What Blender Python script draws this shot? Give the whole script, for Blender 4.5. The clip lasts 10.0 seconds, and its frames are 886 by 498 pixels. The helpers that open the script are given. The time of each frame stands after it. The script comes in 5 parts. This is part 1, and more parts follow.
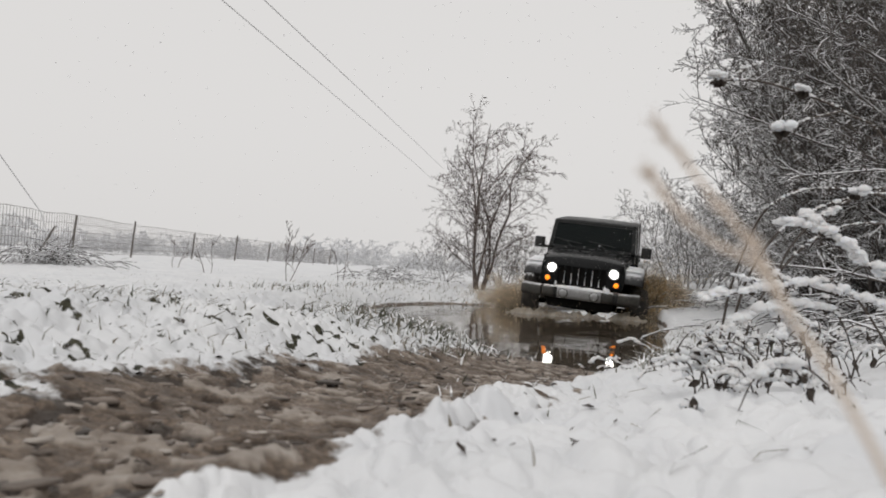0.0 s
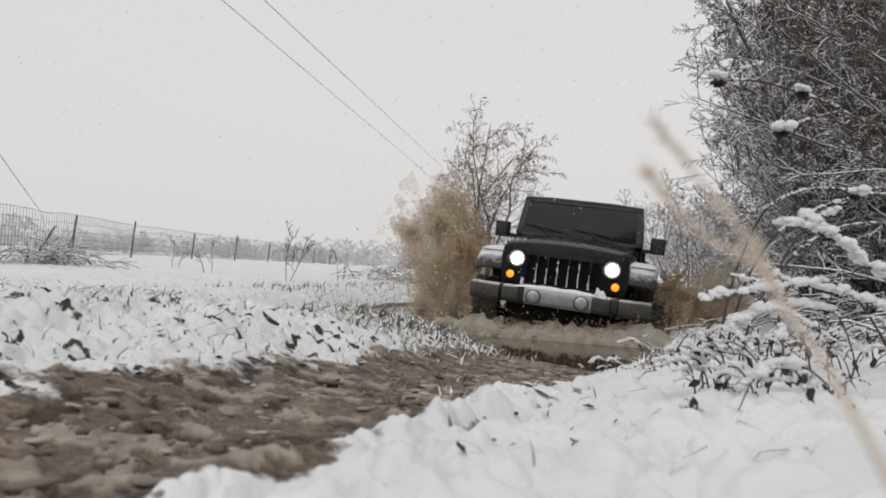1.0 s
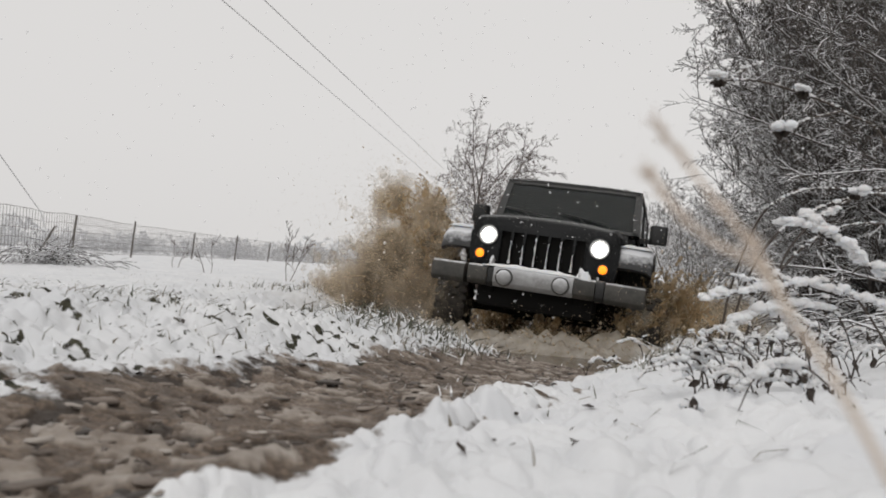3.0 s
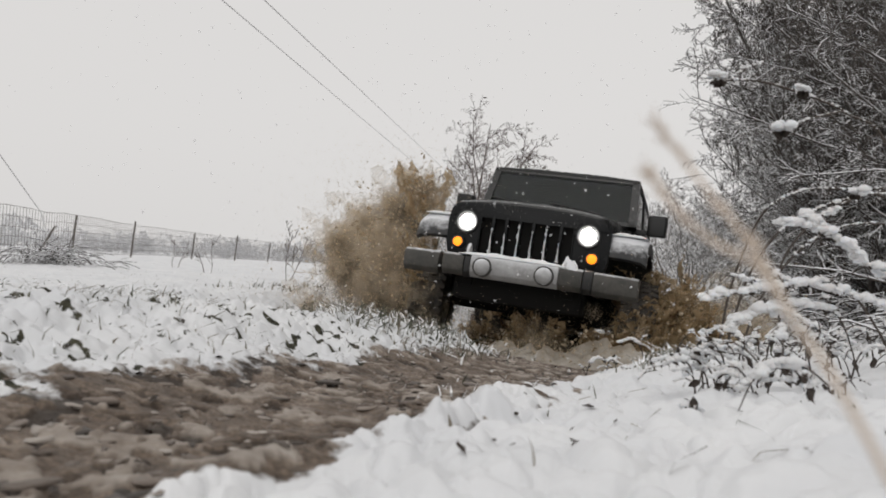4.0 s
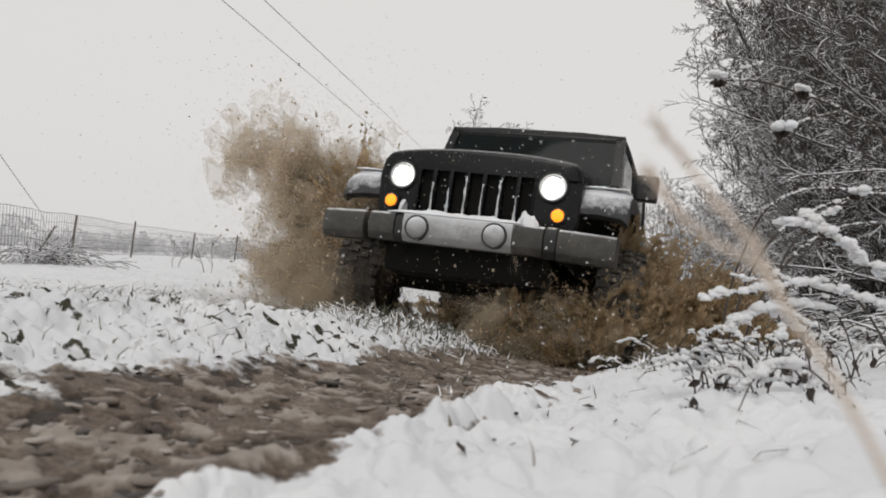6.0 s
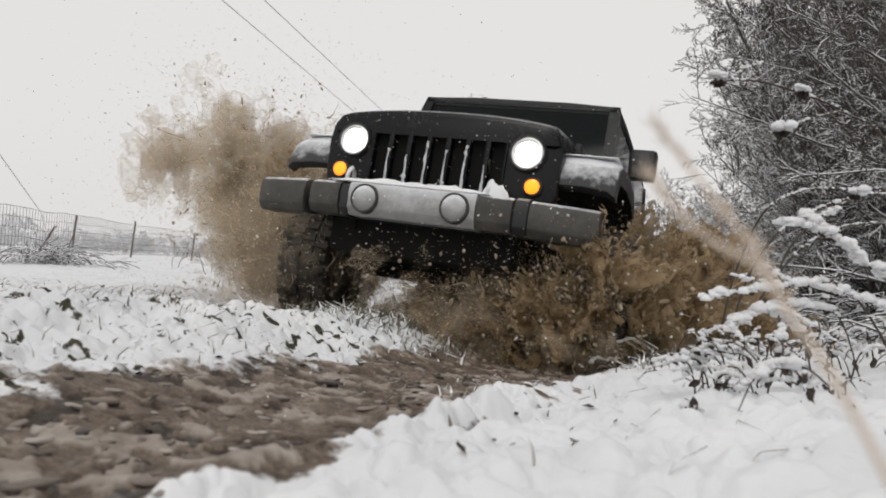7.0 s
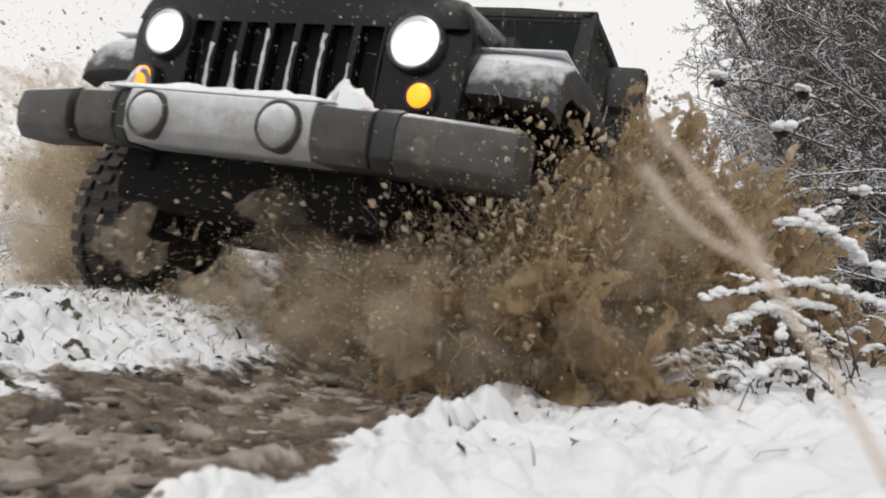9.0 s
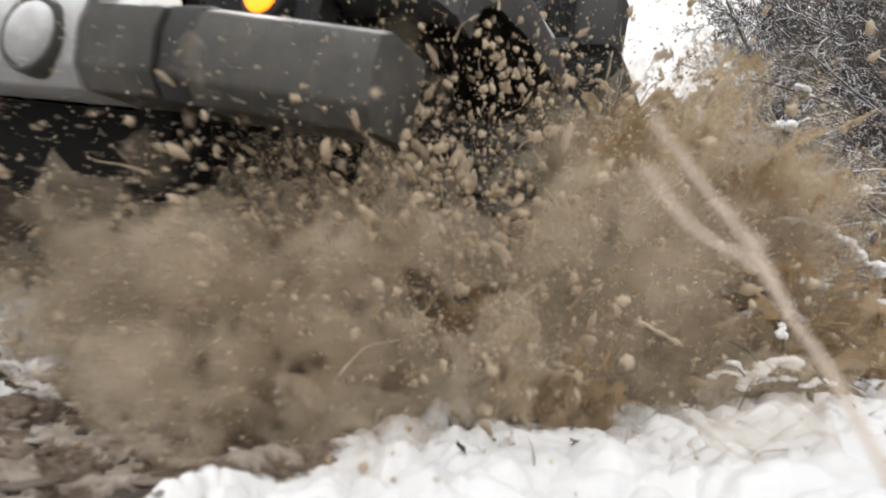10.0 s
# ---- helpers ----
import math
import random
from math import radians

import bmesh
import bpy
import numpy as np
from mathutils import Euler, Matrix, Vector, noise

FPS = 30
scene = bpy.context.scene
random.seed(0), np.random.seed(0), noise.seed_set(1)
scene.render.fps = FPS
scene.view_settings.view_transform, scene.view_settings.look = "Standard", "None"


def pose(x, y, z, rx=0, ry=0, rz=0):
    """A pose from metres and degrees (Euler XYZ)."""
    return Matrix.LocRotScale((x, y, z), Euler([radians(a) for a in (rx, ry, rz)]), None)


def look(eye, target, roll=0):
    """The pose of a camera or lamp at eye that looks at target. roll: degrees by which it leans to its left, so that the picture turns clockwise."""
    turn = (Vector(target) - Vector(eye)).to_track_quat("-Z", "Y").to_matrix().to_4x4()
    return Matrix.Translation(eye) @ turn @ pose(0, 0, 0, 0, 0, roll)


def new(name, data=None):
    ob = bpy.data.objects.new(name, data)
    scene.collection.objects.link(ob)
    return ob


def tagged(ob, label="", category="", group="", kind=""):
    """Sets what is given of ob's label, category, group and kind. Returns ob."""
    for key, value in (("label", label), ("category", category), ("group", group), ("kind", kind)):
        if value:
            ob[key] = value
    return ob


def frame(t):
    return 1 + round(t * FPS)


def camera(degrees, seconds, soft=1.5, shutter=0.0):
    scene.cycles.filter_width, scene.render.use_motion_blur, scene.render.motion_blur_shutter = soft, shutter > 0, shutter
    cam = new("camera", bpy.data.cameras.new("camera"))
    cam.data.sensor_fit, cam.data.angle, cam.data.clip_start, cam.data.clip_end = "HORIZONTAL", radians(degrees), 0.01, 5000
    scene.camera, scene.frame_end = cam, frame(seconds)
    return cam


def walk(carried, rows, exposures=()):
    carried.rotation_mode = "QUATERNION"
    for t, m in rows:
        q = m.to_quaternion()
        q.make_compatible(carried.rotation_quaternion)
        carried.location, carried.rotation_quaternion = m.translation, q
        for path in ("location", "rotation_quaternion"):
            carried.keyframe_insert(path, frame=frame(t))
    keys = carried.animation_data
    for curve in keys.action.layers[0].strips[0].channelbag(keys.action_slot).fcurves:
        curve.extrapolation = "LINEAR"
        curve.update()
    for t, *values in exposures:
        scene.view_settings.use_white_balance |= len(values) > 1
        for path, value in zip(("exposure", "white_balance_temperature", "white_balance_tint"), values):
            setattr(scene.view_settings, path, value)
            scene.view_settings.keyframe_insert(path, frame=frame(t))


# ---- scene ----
cam = camera(60.3, 10.0, soft=1.8, shutter=0.4)
scene.cycles.transparent_max_bounces = 40
cam.data.dof.use_dof, cam.data.dof.focus_distance, cam.data.dof.aperture_fstop = True, 5.5, 5.2
CAM_HOME = look((0, 0, 0.66), (0, 10, 0.66 + 10 * math.tan(radians(1.40))), 3.2)
walk(cam, [(0, CAM_HOME), (10, CAM_HOME)], exposures=[(0, 0.05), (5.5, 0.03), (7.5, 0.2), (9, 0.39), (10, 0.70)])

# the vehicle's way: point on the ground under its grille
CAR_PATH = [
    (0, pose(2.295, 12.817, -0.344, 5.52, 4.14, -15.78)),
    (0.5, pose(1.641, 9.995, -0.379, 3.51, 4.44, -15.35)),
    (0.7, pose(1.40, 8.92, -0.350, 2.70, 4.45, -15.15)),
    (0.8, pose(1.30, 8.52, -0.333, 2.20, 4.45, -15.05)),
    (1, pose(1.245, 8.310, -0.315, 1.61, 4.46, -15.01)),
    (1.5, pose(1.128, 7.927, -0.270, 0.03, 4.60, -15.19)),
    (2, pose(1.020, 7.596, -0.225, -1.21, 4.95, -15.78)),
    (2.5, pose(0.914, 7.281, -0.179, -2.12, 5.16, -16.46)),
    (4, pose(0.569, 6.265, -0.067, -4.24, 5.00, -18.40)),
    (4.5, pose(0.451, 5.928, -0.017, -4.80, 4.62, -18.79)),
    (5, pose(0.339, 5.591, 0.039, -5.27, 3.99, -18.92)),
    (5.5, pose(0.216, 5.246, 0.096, -5.71, 3.76, -19.13)),
    (7, pose(-0.177, 4.126, 0.244, -6.85, 4.44, -20.18)),
    (7.5, pose(-0.314, 3.730, 0.283, -7.00, 4.93, -20.55)),
    (8, pose(-0.451, 3.343, 0.310, -6.89, 5.41, -21.06)),
    (8.5, pose(-0.589, 2.964, 0.332, -6.58, 5.60, -21.45)),
    (9, pose(-0.733, 2.580, 0.346, -6.09, 5.60, -21.84)),
    (9.5, pose(-0.874, 2.180, 0.349, -5.36, 5.30, -22.38)),
    (10, pose(-1.041, 1.816, 0.366, -5.46, 5.76, -23.08)),
]

# ---- light: a closed, snow-laden winter sky ----
world = bpy.data.worlds.new("overcast_sky")
scene.world = world
world.use_nodes = True
wn, wl = world.node_tree.nodes, world.node_tree.links
bg = wn["Background"]
sky = wn.new("ShaderNodeTexSky")
sky.sky_type, sky.sun_disc = "NISHITA", False
sky.sun_elevation, sky.sun_rotation = radians(32), radians(200)
sky.air_density, sky.dust_density = 1.0, 6.0
dull = wn.new("ShaderNodeHueSaturation")
dull.inputs["Saturation"].default_value = 0.0
cloud = wn.new("ShaderNodeMix")
cloud.data_type = "RGBA"
cloud.inputs["Factor"].default_value = 0.9
cloud.inputs["B"].default_value = (7.4, 7.25, 7.15, 1)
wl.new(sky.outputs["Color"], dull.inputs["Color"])
wl.new(dull.outputs["Color"], cloud.inputs["A"])
wl.new(cloud.outputs["Result"], bg.inputs["Color"])
bg.inputs["Strength"].default_value = 0.1

sun = new("sun", bpy.data.lights.new("sun", "SUN"))
sun.data.energy, sun.data.angle, sun.data.color = 0.6, radians(25), (1.0, 0.97, 0.93)
sun.matrix_world = look((0, 0, 30), (6, 14, 0))


# ---- materials ----
def mat(name, rough=0.6, metal=0.0, base=(0.5, 0.5, 0.5), spec=0.5):
    m = bpy.data.materials.new(name)
    m.use_nodes = True
    b = m.node_tree.nodes["Principled BSDF"]
    b.inputs["Base Color"].default_value = (*base, 1)
    b.inputs["Roughness"].default_value = rough
    b.inputs["Metallic"].default_value = metal
    b.inputs["Specular IOR Level"].default_value = spec
    return m, m.node_tree.nodes, m.node_tree.links, b


def tex_noise(n, l, scale, detail=4, rough=0.55, coord="Object", stretch=None):
    tc = n.new("ShaderNodeTexCoord")
    t = n.new("ShaderNodeTexNoise")
    t.inputs["Scale"].default_value, t.inputs["Detail"].default_value, t.inputs["Roughness"].default_value = scale, detail, rough
    if stretch:
        mp = n.new("ShaderNodeMapping")
        mp.inputs["Scale"].default_value = stretch
        l.new(tc.outputs[coord], mp.inputs["Vector"])
        l.new(mp.outputs["Vector"], t.inputs["Vector"])
    else:
        l.new(tc.outputs[coord], t.inputs["Vector"])
    return t.outputs["Fac"]


def ramp(n, l, fac, stops):
    r = n.new("ShaderNodeValToRGB")
    while len(r.color_ramp.elements) < len(stops):
        r.color_ramp.elements.new(0.5)
    for e, (p, c) in zip(r.color_ramp.elements, stops):
        e.position, e.color = p, (c, c, c, 1) if isinstance(c, (int, float)) else (*c, 1)
    l.new(fac, r.inputs["Fac"])
    return r.outputs["Color"]


def mix(n, l, fac, a, b, kind="MIX"):
    m = n.new("ShaderNodeMix")
    m.data_type, m.blend_type = "RGBA", kind
    for sock, v in (("Factor", fac), ("A", a), ("B", b)):
        i = m.inputs[sock]
        if hasattr(v, "is_linked"):
            l.new(v, i)
        elif sock == "Factor":
            i.default_value = v
        else:
            i.default_value = (*v, 1)
    return m.outputs["Result"]


def math_node(n, l, op, a, b):
    m = n.new("ShaderNodeMath")
    m.operation = op
    for i, v in ((0, a), (1, b)):
        if hasattr(v, "is_linked"):
            l.new(v, m.inputs[i])
        else:
            m.inputs[i].default_value = v
    return m.outputs[0]


def bump(n, l, b, height, strength=0.3, dist=0.01):
    k = n.new("ShaderNodeBump")
    k.inputs["Strength"].default_value, k.inputs["Distance"].default_value = strength, dist
    l.new(height, k.inputs["Height"])
    l.new(k.outputs["Normal"], b.inputs["Normal"])


def upward(n, l, low, high, grain=9):
    """1 on faces that look up, 0 on the others, broken up by noise: where snow lies."""
    g = n.new("ShaderNodeNewGeometry")
    s = n.new("ShaderNodeSeparateXYZ")
    l.new(g.outputs["Normal"], s.inputs[0])
    nz = math_node(n, l, "ADD", s.outputs["Z"], math_node(n, l, "MULTIPLY", math_node(n, l, "SUBTRACT", tex_noise(n, l, grain, 5, 0.65), 0.5), 0.9))
    r = n.new("ShaderNodeMapRange")
    r.inputs["From Min"].default_value, r.inputs["From Max"].default_value = low, high
    l.new(nz, r.inputs["Value"])
    return r.outputs["Result"]


SNOW = (0.80, 0.81, 0.83)


def snow_material():
    m, n, l, b = mat("snow", 0.75, base=SNOW)
    c = ramp(n, l, tex_noise(n, l, 3.0, 5), [(0.3, (0.68, 0.69, 0.71)), (0.65, (0.77, 0.775, 0.785))])
    l.new(c, b.inputs["Base Color"])
    b.inputs["Subsurface Weight"].default_value = 0.25
    b.inputs["Subsurface Radius"].default_value = (0.02, 0.025, 0.03)
    b.inputs["Subsurface Scale"].default_value = 0.4
    bump(n, l, b, tex_noise(n, l, 160, 5, 0.7), 0.5, 0.004)
    return m


def ground_material():
    """Snow over the field, with the trodden muddy wheel track where the attribute 'mud' is high."""
    m, n, l, b = mat("snow_and_mud", 0.7)
    at = n.new("ShaderNodeAttribute")
    at.attribute_name = "mud"
    snow = ramp(n, l, tex_noise(n, l, 2.2, 5), [(0.3, (0.64, 0.65, 0.67)), (0.65, (0.735, 0.74, 0.75))])
    mud = ramp(n, l, tex_noise(n, l, 9, 9, 0.75),
               [(0.30, (0.042, 0.030, 0.022)), (0.44, (0.092, 0.068, 0.051)), (0.56, (0.155, 0.119, 0.092)), (0.72, (0.28, 0.232, 0.19))])
    speck = ramp(n, l, tex_noise(n, l, 95, 6, 0.8), [(0.34, 0.4), (0.5, 1.0), (0.64, 2.0)])
    mud = mix(n, l, 0.8, mud, speck, "MULTIPLY")

    def mask_fac(name):
        a = n.new("ShaderNodeAttribute")
        a.attribute_name = name
        return a.outputs["Fac"]

    pale = ramp(n, l, tex_noise(n, l, 18, 5, 0.6), [(0.3, (0.25, 0.205, 0.168)), (0.7, (0.47, 0.425, 0.38))])
    mud = mix(n, l, math_node(n, l, "MULTIPLY", mask_fac("slush"), 0.75), mud, pale)
    # shade inside the holes and cracks, painted as a near-black brown
    mud = mix(n, l, math_node(n, l, "MULTIPLY", mask_fac("gap"), 0.85), mud, (0.035, 0.027, 0.022))
    turf = ramp(n, l, tex_noise(n, l, 40, 4, 0.6), [(0.35, (0.016, 0.017, 0.011)), (0.7, (0.075, 0.07, 0.045))])
    torn = math_node(n, l, "ADD", mask_fac("bare"), math_node(n, l, "MULTIPLY", math_node(n, l, "SUBTRACT", tex_noise(n, l, 60, 5, 0.7), 0.5), 0.9))
    snow = mix(n, l, ramp(n, l, torn, [(0.45, 0.0), (0.62, 1.0)]), snow, turf)
    fine = math_node(n, l, "MULTIPLY", math_node(n, l, "SUBTRACT", tex_noise(n, l, 14, 8, 0.7), 0.5), 1.3)
    k = math_node(n, l, "ADD", at.outputs["Fac"], fine)
    k = ramp(n, l, k, [(0.42, 0.0), (0.62, 1.0)])
    l.new(mix(n, l, k, snow, mud), b.inputs["Base Color"])
    l.new(ramp(n, l, k, [(0.0, 0.85), (1.0, 0.55)]), b.inputs["Roughness"])
    b.inputs["Specular IOR Level"].default_value = 0.25
    bump(n, l, b, math_node(n, l, "MULTIPLY", tex_noise(n, l, 42, 9, 0.72), math_node(n, l, "ADD", math_node(n, l, "MULTIPLY", k, 0.85), 0.15)), 0.6, 0.012)
    return m


def water_material():
    m, n, l, b = mat("muddy_water", 0.04, base=(0.085, 0.068, 0.05), spec=0.5)
    c = ramp(n, l, tex_noise(n, l, 0.8, 5), [(0.35, (0.07, 0.055, 0.04)), (0.7, (0.12, 0.095, 0.07))])
    l.new(c, b.inputs["Base Color"])
    b.inputs["IOR"].default_value = 1.33
    bump(n, l, b, tex_noise(n, l, 5, 3, 0.5, stretch=(1, 0.6, 1)), 0.10, 0.03)
    return m


def bark_material(name, dark, light, low=0.2, high=0.6):
    m, n, l, b = mat(name, 0.85)
    c = ramp(n, l, tex_noise(n, l, 12, 5), [(0.3, dark), (0.7, light)])
    l.new(mix(n, l, upward(n, l, low, high), c, SNOW), b.inputs["Base Color"])
    return m


M_SNOW, M_GROUND, M_WATER = snow_material(), ground_material(), water_material()
M_BARK = bark_material("dark_bark", (0.04, 0.035, 0.032), (0.15, 0.131, 0.118), 0.20, 0.75)
M_BIRCH = bark_material("birch_twig", (0.06, 0.045, 0.04), (0.16, 0.125, 0.11), 0.5, 0.95)
# far twigs: distance haze is painted into this pale base colour
M_FAR = bark_material("hazed_far_twig", (0.50, 0.50, 0.51), (0.64, 0.64, 0.65), 0.1, 0.7)
# middle-distance twigs: bark lightened to paint in a thinner haze
M_MID = bark_material("hazed_mid_twig", (0.13, 0.12, 0.115), (0.25, 0.24, 0.23), 0.2, 0.7)


# ---- mesh helpers ----
def mesh_of(name, verts, faces, material, smooth=False):
    me = bpy.data.meshes.new(name)
    me.from_pydata([tuple(v) for v in verts], [], faces)
    for mm in (material if isinstance(material, (list, tuple)) else [material]):
        me.materials.append(mm)
    if smooth:
        me.polygons.foreach_set("use_smooth", [True] * len(me.polygons))
    me.update()
    return me


def part(name, bm, material, parent, label="", smooth=False, bevel=0.0, segments=2):
    if bevel:
        bmesh.ops.bevel(bm, geom=[e for e in bm.edges if e.calc_face_angle(0) > 0.5], offset=bevel, segments=segments, profile=0.6, affect="EDGES", clamp_overlap=True)
    me = bpy.data.meshes.new(name)
    bm.to_mesh(me)
    bm.free()
    me.materials.append(material)
    if smooth:
        me.polygons.foreach_set("use_smooth", [True] * len(me.polygons))
        me.set_sharp_from_angle(angle=radians(38))
    ob = new(name, me)
    ob.parent = parent
    return tagged(ob, label)


def holder(name, label, category, m=None, group="", kind=""):
    ob = new(name)
    ob.empty_display_size = 0.1
    if m is not None:
        ob.matrix_world = m
    return tagged(ob, label, category, group, kind)


def ball(divisions):
    bm = bmesh.new()
    bmesh.ops.create_icosphere(bm, subdivisions=divisions, radius=1)
    out = [v.co.copy() for v in bm.verts], [tuple(v.index for v in f.verts) for f in bm.faces]
    bm.free()
    return out


BALL1, BALL2 = ball(1), ball(2)


# lattice noise on arrays
LATTICE = np.random.RandomState(5).rand(256, 256)


def vnoise(x, y):
    xi, yi = np.floor(x).astype(int), np.floor(y).astype(int)
    fx, fy = x - xi, y - yi
    fx, fy = fx * fx * (3 - 2 * fx), fy * fy * (3 - 2 * fy)
    a, b = LATTICE[xi & 255, yi & 255], LATTICE[(xi + 1) & 255, yi & 255]
    c, d = LATTICE[xi & 255, (yi + 1) & 255], LATTICE[(xi + 1) & 255, (yi + 1) & 255]
    return (a * (1 - fx) + b * fx) * (1 - fy) + (c * (1 - fx) + d * fx) * fy - 0.5


def fbm(x, y, octaves=4):
    s, a = 0, 1.0
    for i in range(octaves):
        s = s + a * vnoise(x * 2 ** i + 17.3 * i, y * 2 ** i + 9.1 * i)
        x, y = 0.8 * x - 0.6 * y, 0.6 * x + 0.8 * y
        a *= 0.5
    return s


def pillows(x, y):
    """Rounded lumps of snow parted by narrow creases: 0 in the creases, about 1 on the tops."""
    wx, wy = x + 0.7 * fbm(x * 0.6 + 3, y * 0.6, 2), y + 0.7 * fbm(x * 0.6 + 41, y * 0.6 + 5, 2)
    return np.clip(2.6 * np.abs(vnoise(wx, wy)), 0, 1) ** 0.8


def step(a, b, v):
    k = np.clip((v - a) / (b - a), 0, 1)
    return k * k * (3 - 2 * k)


WATER = -0.03


def centre(y):
    """The middle line of the wheel track."""
    y = np.clip(y, -6, 26)
    return -1.83 + 0.425 * y - 0.0078 * y * y


def lateral(x, y):
    return 0.93 * (x - centre(y))


def height(x, y, rough=True):
    x, y = np.asarray(x, float), np.asarray(y, float)
    u = lateral(x, y)
    w = u + 0.12 * fbm(x * 1.3, y * 1.3, 3)
    wb = w - 0.035 * (1 - step(3.0, 4.5, y))
    g = np.interp(y, (-6, 0, 1.45, 2.45, 3.16, 3.9, 4.69, 5.05, 5.4, 6.86, 7.85, 8.7, 12.6, 14, 15.5, 18, 24, 60), (0.5, 0.5, 0.44, 0.37, 0.29, 0.235, 0.15, 0.025, -0.07, -0.17, -0.23, -0.32, -0.32, -0.2, -0.02, 0.12, 0.25, 0.3))
    z = g - 0.08 * np.clip(u, -1.3, 1.3)
    ridge = np.interp(y, (0, 1.5, 2.2, 3.0, 3.6, 4.2, 4.6, 4.9, 5.15), (0.09, 0.10, 0.13, 0.15, 0.15, 0.145, 0.115, 0.05, 0.0))
    z = z + ridge * np.exp(-(w / 0.32) ** 2)
    z = z - 0.03 * np.exp(-((w - 0.78) / 0.3) ** 2) * (1 - step(2.6, 4.2, y))
    # verges to both sides
    kb = np.interp(y, (-3, 0.8, 2, 3.5, 5.2, 8, 12, 20, 40), (0.42, 0.40, 0.285, 0.275, 0.13, 0.10, 0.12, 0.3, 0.4))
    right = kb + 0.085 * np.clip(u - 1.2, 0, 4) + 0.012 * np.clip(u - 5.2, 0, 40)
    kr = step(1.02, 1.36, wb)
    lip = 0.028 * np.exp(-((wb - 1.07) / 0.055) ** 2) * (1 - step(2.6, 3.6, y))
    z = z * (1 - kr) + right * kr + lip
    shore = np.interp(y, (0, 6, 9, 12, 14, 20), (-1.25, -1.25, -1.8, -2.4, -2.2, -1.4))
    rise = np.interp(y, (0, 4, 6, 14, 20), (0.6, 0.6, 1.2, 1.4, 1.0))
    left = np.interp(y, (0, 4, 9, 14, 30), (0.42, 0.42, 0.27, 0.24, 0.36)) + 0.01 * np.clip(-u - 4, 0, 8)
    kl = step(0, 1, (shore - w) / rise)
    flat = np.where(u < -1.0, g + 0.08, z)
    z = flat * (1 - kl) + left * kl
    d = np.hypot(x, y)
    z = z - 0.0015 * np.clip(d - 25, 0, 250)
    if rough:
        snowy = 1 - mudness(x, y)
        near = 0.35 + 0.75 * np.exp(-d / 12)
        bank = step(1.15, 1.6, u)
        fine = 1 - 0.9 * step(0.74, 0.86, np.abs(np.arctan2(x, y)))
        lumps = 0.024 * (pillows(x * 7, y * 7) - 0.5) + 0.028 * (pillows(x * 17 + 4, y * 17) - 0.5) + 0.014 * (pillows(x * 33 + 4, y * 33) - 0.5) + 0.005 * fbm(x * 40, y * 40, 2)
        soft = 0.034 * (pillows(x * 4.6 + 9, y * 4.6) - 0.5) + 0.030 * (pillows(x * 11 + 4, y * 11) - 0.5) + 0.013 * (pillows(x * 26, y * 26) - 0.5) + 0.005 * fbm(x * 50, y * 50, 2)
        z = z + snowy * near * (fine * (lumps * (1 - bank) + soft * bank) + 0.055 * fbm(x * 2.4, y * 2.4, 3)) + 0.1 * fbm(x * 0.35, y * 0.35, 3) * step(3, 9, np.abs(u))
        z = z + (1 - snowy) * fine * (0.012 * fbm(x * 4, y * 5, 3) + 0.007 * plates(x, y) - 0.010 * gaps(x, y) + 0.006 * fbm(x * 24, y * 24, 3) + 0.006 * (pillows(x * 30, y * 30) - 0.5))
    return z


def plates(x, y):
    """Flat flakes of pale slush lying on the mud."""
    return step(0.20, 0.27, fbm(x * 17 + 3, y * 17, 3) + 0.25 * fbm(x * 2 + 3, y * 2, 2))


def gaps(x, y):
    """Holes and cracks in the churned mud, sunk and also darkened in colour for their shade."""
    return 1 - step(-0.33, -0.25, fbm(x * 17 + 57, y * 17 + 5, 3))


def mudness(x, y):
    u = lateral(x, y) + 0.10 * fbm(x * 1.6, y * 1.6, 2) + 0.13 * fbm(x * 6, y * 6, 3)
    edge = np.interp(y, (1.0, 1.5, 2.1, 2.9, 4), (0.42, 0.45, 0.42, 0.35, 0.29))
    ub = u - 0.035 * (1 - step(3.0, 4.5, y))
    right = step(-0.17, 0.20, u - edge) * (1 - step(1.0, 1.10, ub))
    right = np.maximum(right, 0.9 * np.exp(-((ub - 1.17) / 0.03) ** 2) * step(0.02, 0.2, fbm(x * 3 + 2, y * 3, 2)) * (1 - step(2.4, 3.2, y)))
    left = step(-1.15, -1.0, u) * (1 - step(-0.6, -0.4, u))
    wet = 1 - step(-0.03, 0.04, height(x, y, False))
    return np.clip(np.maximum(np.maximum(right, left) * (1 - step(13, 18, y)), wet * (1 - step(14, 17, y))), 0, 1)


